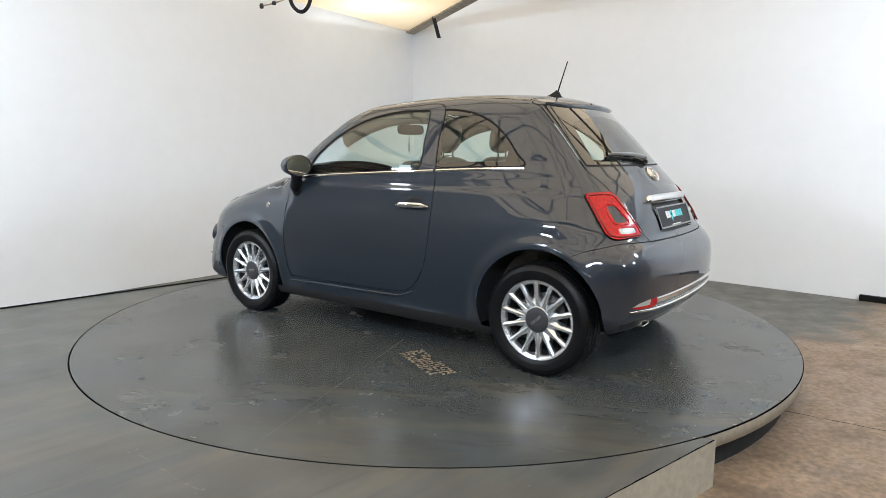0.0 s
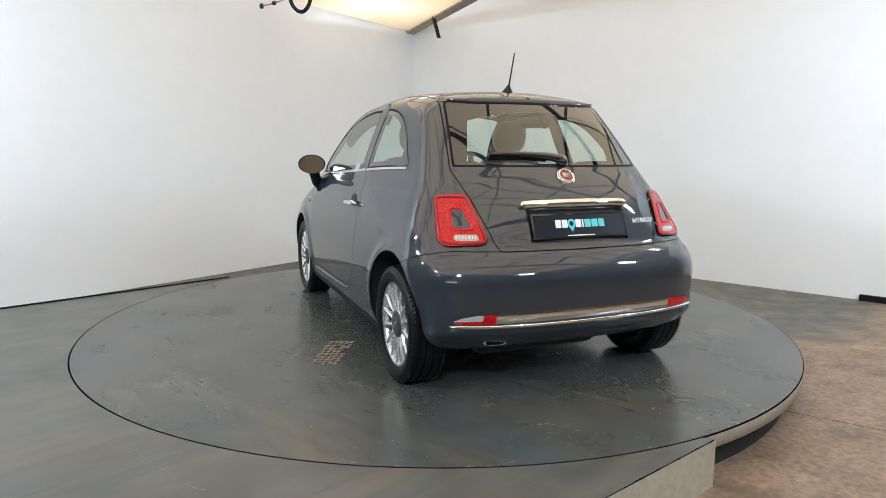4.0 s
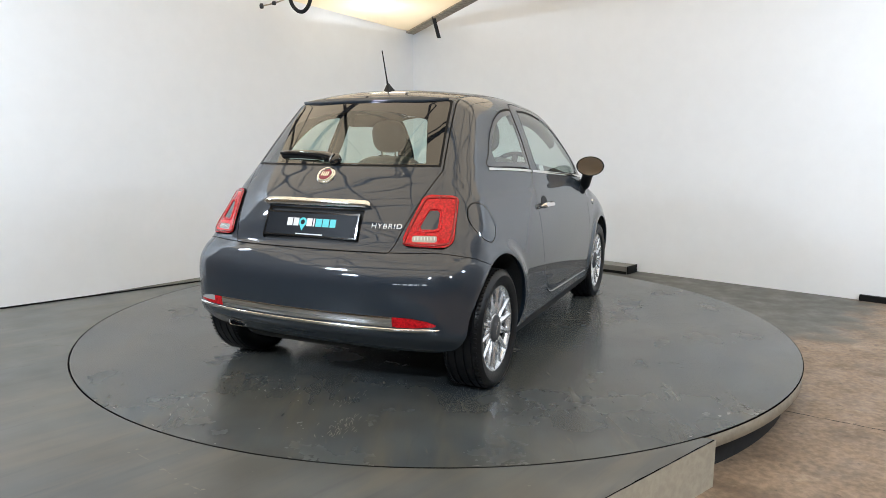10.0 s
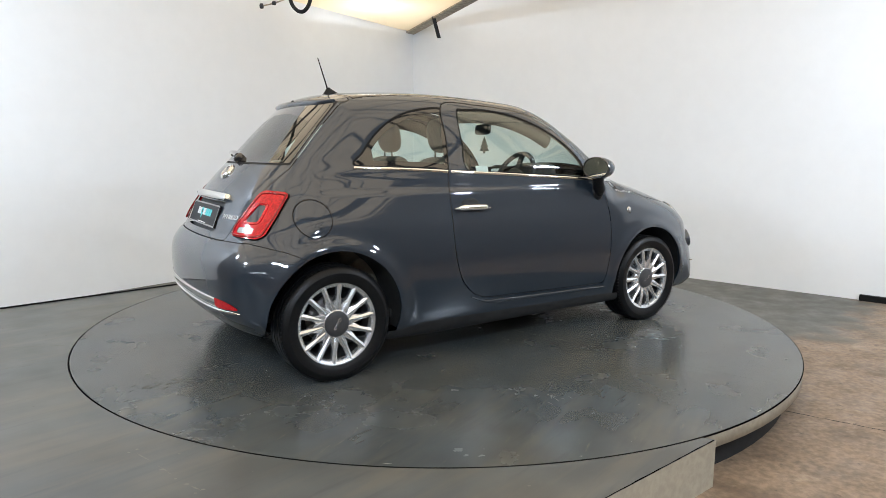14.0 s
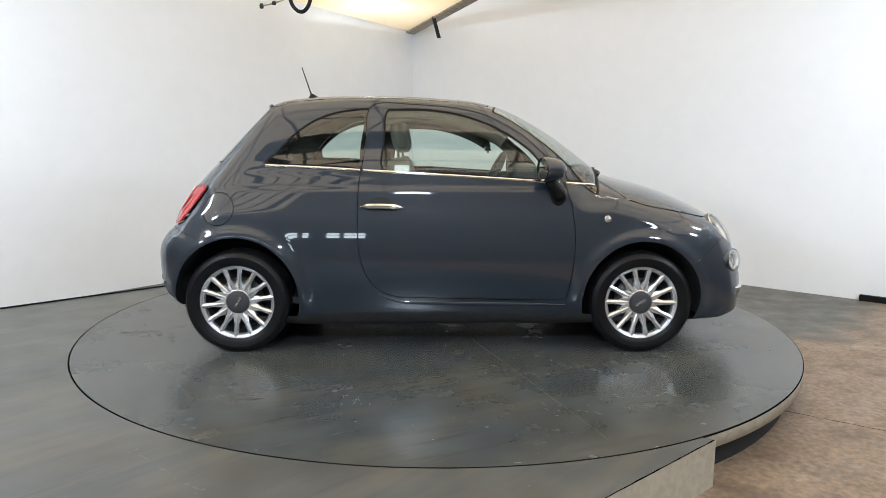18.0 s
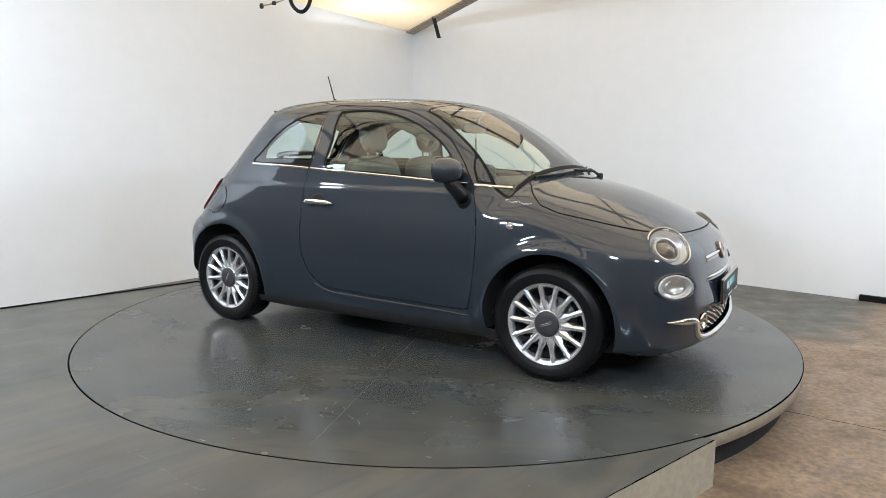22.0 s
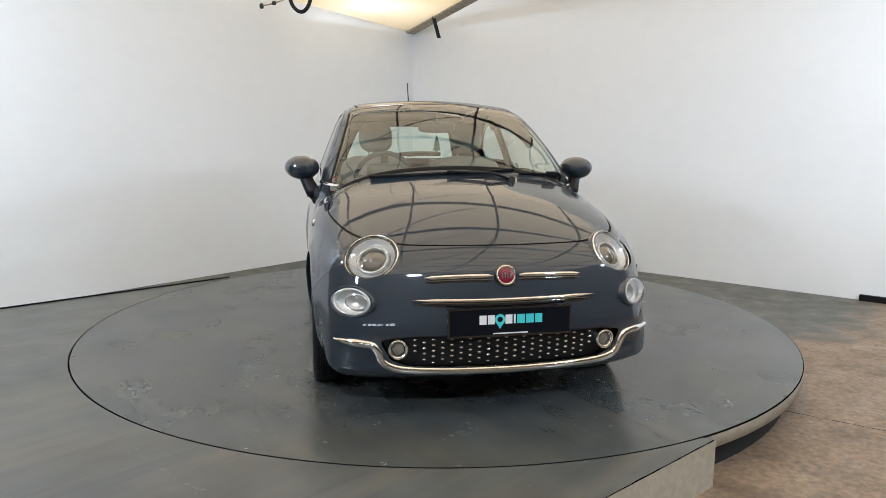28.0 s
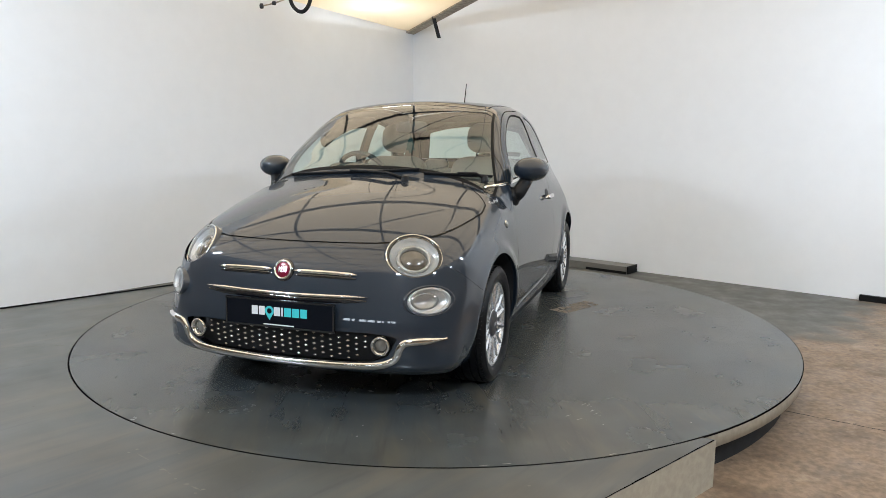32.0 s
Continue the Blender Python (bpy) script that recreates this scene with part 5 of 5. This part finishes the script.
for sg in (1, -1):
    st = part("front_seat", moved(pad(.26, .25, .10), Matrix.Translation((1.20, sg * .335, .50)) @ pose(0, 0, 0, 0, -6)), SEAT, car, "ivory and brown leather front seat", at=HOME)
    part("seat_base", box(1.0, 1.42, sg * .335 - .2, sg * .335 + .2, .30, .45), DASH, st, smooth=False)
    part("backrest", moved(pad(.075, .245, .31), Matrix.Translation((.955, sg * .335, .80)) @ pose(0, 0, 0, 0, -14)), SEAT, st, "leather backrest")
    part("headrest", moved(pad(.052, .118, .105, 0.72), Matrix.Translation((.90, sg * .325, 1.235)) @ pose(0, 0, 0, 0, -10)), SEAT, st, "round leather headrest")
    for s in (1, -1):
        part("headrest_post", tube([(.895, sg * .325 + s * .05, 1.06), (.892, sg * .325 + s * .05, 1.19)], .006, 6), CHROME, st)
    part("rear_headrest", moved(pad(.04, .105, .06, 0.6), Matrix.Translation((.10, sg * .30, 1.02))), SEAT, car, "low rear headrest", at=HOME)
    q = resample([(.80, 1.338), (.95, 1.346), (1.1, 1.343), (1.25, 1.318), (1.40, 1.266), (1.52, 1.20)], 24)
    Pr = on_side(q[:, 0], q[:, 1], sg)
    part("roof_rail_lining", ribbon(Pr * np.array([1, .91, 1]), body_normal(Pr), 0.085, 0.03), TRIM, car, "brown grey roof rail lining", at=HOME)
    q = resample([(1.05, .99), (1.3, .985), (1.6, .965)], 12)
    part("door_capping", ribbon(on_side(q[:, 0], q[:, 1], sg) * np.array([1, .94, 1]), np.tile([0, 0, 1.0], (12, 1)), 0.05, 0.02), DASH, door_parts[sg][0])
rb_ = part("rear_bench", moved(pad(.24, .58, .09, 0.3), Matrix.Translation((.42, 0, .50))), SEAT, car, "leather rear bench", at=HOME)
part("backrest", moved(pad(.07, .57, .25, 0.3), Matrix.Translation((.14, 0, .75)) @ pose(0, 0, 0, 0, -14)), SEAT, rb_)
part("parcel_shelf", box(-.22, .10, -.52, .52, .93, .945), DASH, car, "dark parcel shelf", smooth=False, bevel=0.004, at=HOME)
dash = part("dashboard", moved(pad(.20, .66, .13, 0.35), Matrix.Translation((1.80, 0, .86))), DASH, car, "dark dashboard", at=HOME)
part("dash_panel", moved(pad(.02, .60, .06, 0.3), Matrix.Translation((1.60, 0, .85))), PAINT, dash, "body coloured dash panel")
part("instrument_hood", moved(pad(.09, .13, .07, 0.5), Matrix.Translation((1.66, -.335, 1.00))), DASH, dash)
SW = Matrix.Translation((1.47, -.335, .975)) @ pose(0, 0, 0, 0, -64)
sw = part("steering_wheel", moved(lathe([(0.170 + 0.016 * math.cos(2 * math.pi * k / 10), 0.016 * math.sin(2 * math.pi * k / 10)) for k in range(10)], 48, closed=True), SW), DASH, car, "dark leather steering wheel", at=HOME)
part("boss", moved(lathe([(0.062, -.02), (0.062, .02), (0.04, .035), (0, .04)], 28), SW), DASH, sw)
for a in (0, 180, 270):
    part("spoke", moved(box(.05, .165, -.02, .02, -.006, .006), SW @ pose(0, 0, 0, 0, 0, a + 90)), DASH, sw, smooth=False)
part("column", tube([(1.49, -.335, .96), (1.72, -.335, .86)], .04, 12), DASH, sw)
im = part("interior_mirror", moved(pad(.018, .115, .036, 0.5), Matrix.Translation((1.46, 0.0, 1.292)) @ pose(0, 0, 0, 0, 8, -12)), DASH, car, "black interior mirror", at=HOME)
part("stem", tube([(1.465, 0, 1.30), (1.50, 0, 1.36), (1.53, 0, 1.375)], .01, 8), DASH, im)
tree = [(0, .055), (.012, .036), (.008, .036), (.020, .016), (.013, .016), (.030, -.012), (.018, -.012), (.036, -.040), (.008, -.040), (.008, -.056)]
tree = tree + [(-x, y) for x, y in tree[:0:-1]]
fr_ = part("air_freshener", moved(prism(tree, -.002, .002), Matrix.Translation((1.475, 0, 1.185)) @ Matrix(((0, 0, 1), (1, 0, 0), (0, 1, 0))).to_4x4() @ pose(0, 0, 0, 0, 35)), material("dark green card", (0.02, 0.06, 0.05), 0.7), car, "dark tree shaped air freshener", smooth=False, at=HOME)
part("string", tube([(1.475, 0, 1.24), (1.465, 0, 1.275)], .0012, 5), BLACK, fr_)
for sg in (1, -1):
    for x, z, w_, h_ in ((.93, 1.046, .042, .018),):
        P = on_side([x], [z], sg)[0]
        N = body_normal(P[None])[0]
        part("window_sticker", moved(box(-w_, w_, -h_, h_, -.0065, -.0055), frame_at(P, N)), WHITE, door_parts[sg][0], "small white window sticker", smooth=False)
# ---------------------------------------------------------------- marks on the deck and the turntable
RUST = material("rust and scraped paint", (0.21, 0.165, 0.115), 0.7, grain=0.4, grain_scale=60)
JOINT = material("dull filled joint", (0.105, 0.095, 0.072), 0.6, grain=0.3, grain_scale=40)
PALE = material("pale scuffs and paint specks", (0.15, 0.145, 0.128), 0.6, grain=0.2, grain_scale=50)
rnd = random.Random(7)


def flat_line(pts, width, z, wobble=0.0):
    v, f = [], []
    P = [Vector((*p, 0)) for p in pts]
    for i, p in enumerate(P):
        t = (P[min(i + 1, len(P) - 1)] - P[max(i - 1, 0)]).normalized()
        n = Vector((-t.y, t.x, 0))
        w = width * (0.5 + rnd.random() * wobble)
        v += [p + n * w + Vector((0, 0, z)), p - n * w + Vector((0, 0, z))]
    return v, [(2 * i, 2 * i + 1, 2 * i + 3, 2 * i + 2)[::-1] for i in range(len(P) - 1)]


def line_pts(a, b, n, amp):
    a, b = Vector(a), Vector(b)
    return [tuple(a.lerp(b, i / n) + Vector((rnd.uniform(-amp, amp) * 0.5, rnd.uniform(-amp, amp) * 0.5))) for i in range(n + 1)]


def flake(x, y, r, z):
    k = rnd.randint(5, 7)
    o = rnd.random() * 6
    pts = [(x + r * rnd.uniform(0.5, 1.1) * math.cos(o + 2 * math.pi * i / k), y + r * rnd.uniform(0.4, 0.9) * math.sin(o + 2 * math.pi * i / k), z) for i in range(k)]
    return pts, [tuple(range(k))]


# one long sheet joint across the turntable, broken and rusty
for a, b in (((0.20, -0.60), (0.66, -2.05)), ((-0.20, 0.62), (-0.66, 2.05))):
    part("sheet_joint", flat_line(line_pts(a, b, 40, 0.004), 0.0006, 0.0012, 1.0), JOINT, table, "thin rusty joint between deck sheets")
def stroke(x, y, length, width, ang, z=0.0012):
    """A thin tapering scratch."""
    d = Vector((math.cos(ang), math.sin(ang)))
    n = Vector((-d.y, d.x))
    c = Vector((x, y))
    out = []
    for u, h in ((-0.5, 0.15), (-0.2, 0.8), (0.15, 1.0), (0.5, 0.2)):
        m = c + d * length * u + n * rnd.uniform(-0.4, 0.4) * width
        out.append((m + n * width * h * 0.5, m - n * width * h * 0.5))
    v = [(p.x, p.y, z) for p, q in out] + [(q.x, q.y, z) for p, q in out][::-1]
    return v, [tuple(range(8))[::-1]]


rust = []
tread_way, tread_mid = Vector((-0.886, 0.464)), Vector((-0.585, 0.885))
tread_side = Vector((-tread_way.y, tread_way.x))
for rib in range(5):                     # print of a tyre tread: five ribs of short slanted bars
    for n in range(15):
        if rnd.random() < 0.12:
            continue
        c = tread_mid + tread_way * ((n - 7) * 0.030 + rnd.gauss(0, 0.002)) + tread_side * ((rib - 2) * 0.030 + rnd.gauss(0, 0.0015))
        rust.append(stroke(c.x, c.y, rnd.uniform(0.026, 0.034), rnd.uniform(0.018, 0.026), math.atan2(tread_side.y, tread_side.x) + 0.35, 0.0012 + 0.00001 * len(rust)))
tagged(part("tread_print", join(rust), RUST, table, "pale print of a tyre tread in the paint", smooth=False), kind="stuff")
scrapes = []
for cx, cy, n_ in ((-1.90, -0.45, 46), (-1.62, -0.30, 18), (-1.30, 0.62, 26), (1.2, -0.9, 16)):
    for i in range(n_):
        scrapes.append(stroke(cx + rnd.gauss(0, 0.075), cy + rnd.gauss(0, 0.035), rnd.uniform(0.012, 0.05), rnd.uniform(0.002, 0.006), 0.3 + rnd.gauss(0, 0.35), 0.0012 + 0.00001 * i))
tagged(part("worn_patch", join(scrapes), JOINT, table, "dull worn patches in the paint", smooth=False), kind="stuff")
scuffs = []
for i in range(150):
    a, r = rnd.uniform(0, 2 * math.pi), 2.2 * math.sqrt(rnd.random())
    scuffs.append(flake(r * math.cos(a), r * math.sin(a), rnd.uniform(0.0015, 0.005), 0.0012))
for cx, cy in ((-1.94, -0.44), (-1.68, 0.12), (-2.0, 0.29), (0.56, -1.73), (1.4, 1.2), (-0.4, -1.6), (1.0, -1.5)):
    way = rnd.uniform(0, 3)
    for i in range(9):
        scuffs.append(stroke(cx + rnd.gauss(0, 0.07), cy + rnd.gauss(0, 0.05), rnd.uniform(0.012, 0.05), rnd.uniform(0.0015, 0.004), way + rnd.gauss(0, 0.25)))
for i in range(26):                      # rust along the turntable's edge
    a = rnd.uniform(0, 2 * math.pi)
    r = TABLE_R - rnd.uniform(0.008, 0.03)
    scuffs.append(stroke(r * math.cos(a), r * math.sin(a), rnd.uniform(0.01, 0.05), 0.004, a + math.pi / 2))
tagged(part("scuff", join(scuffs), PALE, table, "pale scuffs and specks in the paint", smooth=False), kind="stuff")

deck_marks = thing("deck_scuffs", "pale scuffs, specks and joints on the painted deck", "floor marks", kind="stuff")
bits = [stroke(-1.10, -2.19, 0.09, 0.006, 2.47), stroke(-0.97, -2.30, 0.13, 0.005, 2.45), stroke(-0.82, -2.42, 0.06, 0.007, 2.5), flat_line(line_pts((-2.60, -1.38), (-2.02, -1.06), 20, 0.004), 0.0025, 0.0012, 0.8),
        flat_line(line_pts((-2.9, -0.9), (-2.1, -0.75), 16, 0.006), 0.002, 0.0012, 0.8)]
for x, y in ((-1.171, -2.156), (-1.152, -2.128), (-1.06, -2.229), (-0.993, -2.29), (-0.917, -2.356), (-0.863, -2.395), (-0.811, -2.455), (-0.794, -2.429), (-1.893, -1.566), (-1.804, -1.703), (-1.52, -1.875), (-1.468, -1.796)):
    bits.append(flake(x, y, rnd.uniform(0.006, 0.012), 0.0014))
while len(bits) < 110:
    u, w = rnd.uniform(-3.6, -0.6), rnd.uniform(-2.2, 2.2)
    p = Vector((0.750, 0.661)) * u + Vector((-0.661, 0.750)) * w
    if p.length > TABLE_R + 0.05:
        bits.append(flake(p.x, p.y, rnd.uniform(0.002, 0.009), 0.0012))
dm = part("scuff", join(bits), PALE, deck_marks, smooth=False)
dm["kind"] = "stuff"

# dark joint along the deck's top edge
front_in = Vector((-FRONT_WAY.y, FRONT_WAY.x)) * 0.003
structure("deck_top_edge", flat_line(line_pts(tuple(FRONT_CORNER + front_in - FRONT_WAY * 0.01), tuple(FRONT_CORNER + front_in - FRONT_WAY * 4.0), 120, 0.002), 0.0030, 0.0012, 0.8), GAP_BLACK, "dark line along the deck edge")

# crack across the bare concrete
crack = structure("floor_crack", flat_line(line_pts((1.75, -1.18), (2.40, -1.62), 36, 0.006), 0.004, FLOOR + 0.0012, 0.8), RUBBER, "dark crack in the concrete floor")

# ---------------------------------------------------------------- low plinth and skirting by the right wall
e0, e1 = Vector((2.09, 2.67)), Vector((0.75, 3.84))
dirn = (e1 - e0).normalized()
wn = Vector((-dirn.y, dirn.x)) * -1
pl = thing("plinth", "low grey painted plinth with a black end beside the wall", "plinth")
part("block", prism([tuple(q) for q in (e0, e1, e1 + wn * 0.24, e0 + wn * 0.24)] if wn.cross(dirn) > 0 else [tuple(q) for q in (e0 + wn * 0.24, e1 + wn * 0.24, e1, e0)], FLOOR, FLOOR + 0.085), PAINTED, pl, smooth=False, bevel=0.004)
ez = e0 - dirn * 0.006
part("end_cap", prism([tuple(q) for q in (ez - dirn * 0.012, ez, ez + wn * 0.24, ez - dirn * 0.012 + wn * 0.24)][::(1 if wn.cross(dirn) > 0 else -1)], FLOOR, FLOOR + 0.088), RUBBER, pl, "black end cap", smooth=False)
part("front_edge", prism([tuple(q) for q in (e0 - wn * 0.008, e0 + dirn * 0.5 - wn * 0.002, e0 + dirn * 0.5, e0)][::(1 if wn.cross(dirn) > 0 else -1)], FLOOR, FLOOR + 0.03), RUBBER, pl, "black rubber strip", smooth=False)
s0, s1 = CORNER + RIGHT_DIR * 5.69, CORNER + RIGHT_DIR * 8.0
inn = Vector((-RIGHT_DIR.y, RIGHT_DIR.x)) * -1
structure("baseboard", prism([tuple(q) for q in (s0, s1, s1 + inn * 0.04, s0 + inn * 0.04)][::-1], FLOOR, FLOOR + 0.055), RUBBER, "black rubber skirting piece")

# ---------------------------------------------------------------- cables at the ceiling
EYE2 = Vector(EYE)


def at_depth(pts, y):
    return [EYE2 + (Vector(p) - EYE2) * ((y - EYE2.y) / (Vector(p).y - EYE2.y)) for p in pts]


def smooth_path(pts, n=40):
    return [tuple(q) for q in resample([tuple(p) for p in pts], n)]


loop = at_depth([(-1.715, 3.3, 3.0), (-1.706, 3.3, 2.884), (-1.671, 3.3, 2.773), (-1.608, 3.3, 2.712), (-1.544, 3.3, 2.713), (-1.491, 3.3, 2.775), (-1.457, 3.3, 2.886), (-1.44, 3.3, 3.0)], 2.95)
hose = thing("cable_loop", "black ribbed cable hanging in a loop from the ceiling", "cable")
part("cable", tube(smooth_path(loop, 50), 0.021, 10), BLACK, hose)
rodp = at_depth([(-2.024, 3.3, 2.765), (-1.882, 3.3, 2.796), (-1.752, 3.3, 2.845), (-1.70, 3.3, 2.90)], 2.95)
rod = thing("pull_rod", "thin dark rod with metal fittings under the ceiling", "rod")
part("rod", tube(smooth_path(rodp, 24), 0.008, 8), TIMBER, rod)
part("end_fitting", moved(lathe([(0, -.03), (.02, -.025), (.024, 0), (.018, .025), (0, .03)], 14), Matrix.Translation(rodp[0])), STEEL, rod)
part("fitting", moved(lathe([(0, -.02), (.02, -.018), (.026, 0), (.02, .018), (0, .02)], 14), Matrix.Translation(rodp[1])), STEEL, rod)
sp_ = at_depth([(-0.095, 4.1, 2.905), (-0.085, 4.1, 2.88), (-0.070, 4.1, 2.80), (-0.050, 4.1, 2.72), (-0.005, 4.1, 2.56)], 4.0)
strap = thing("hanging_strap", "black strap hanging from the timber beam", "strap")
sv, sf = [], []
for i, p in enumerate(smooth_path(sp_, 16)):
    for dx, dy in ((-0.024, 0), (0.024, 0), (0.024, 0.006), (-0.024, 0.006)):
        sv.append((p[0] + dx, p[1] + dy, p[2]))
for i in range(15):
    for k in range(4):
        sf.append((i * 4 + k, i * 4 + (k + 1) % 4, (i + 1) * 4 + (k + 1) % 4, (i + 1) * 4 + k))
sf += [(3, 2, 1, 0), (60, 61, 62, 63)]
part("webbing", (sv, sf), BLACK, strap, smooth=False)
part("tip", moved(box(-.022, .022, -.004, .010, -.03, .0), Matrix.Translation(sp_[-1])), WHITE, strap, "pale strap tip", smooth=False)


def motions():
    turn = [(t, pose(0, 0, 0, 0, 0, heading(t))) for t in range(0, 33)]
    walk(car, turn)
    walk(table, turn)


motions()
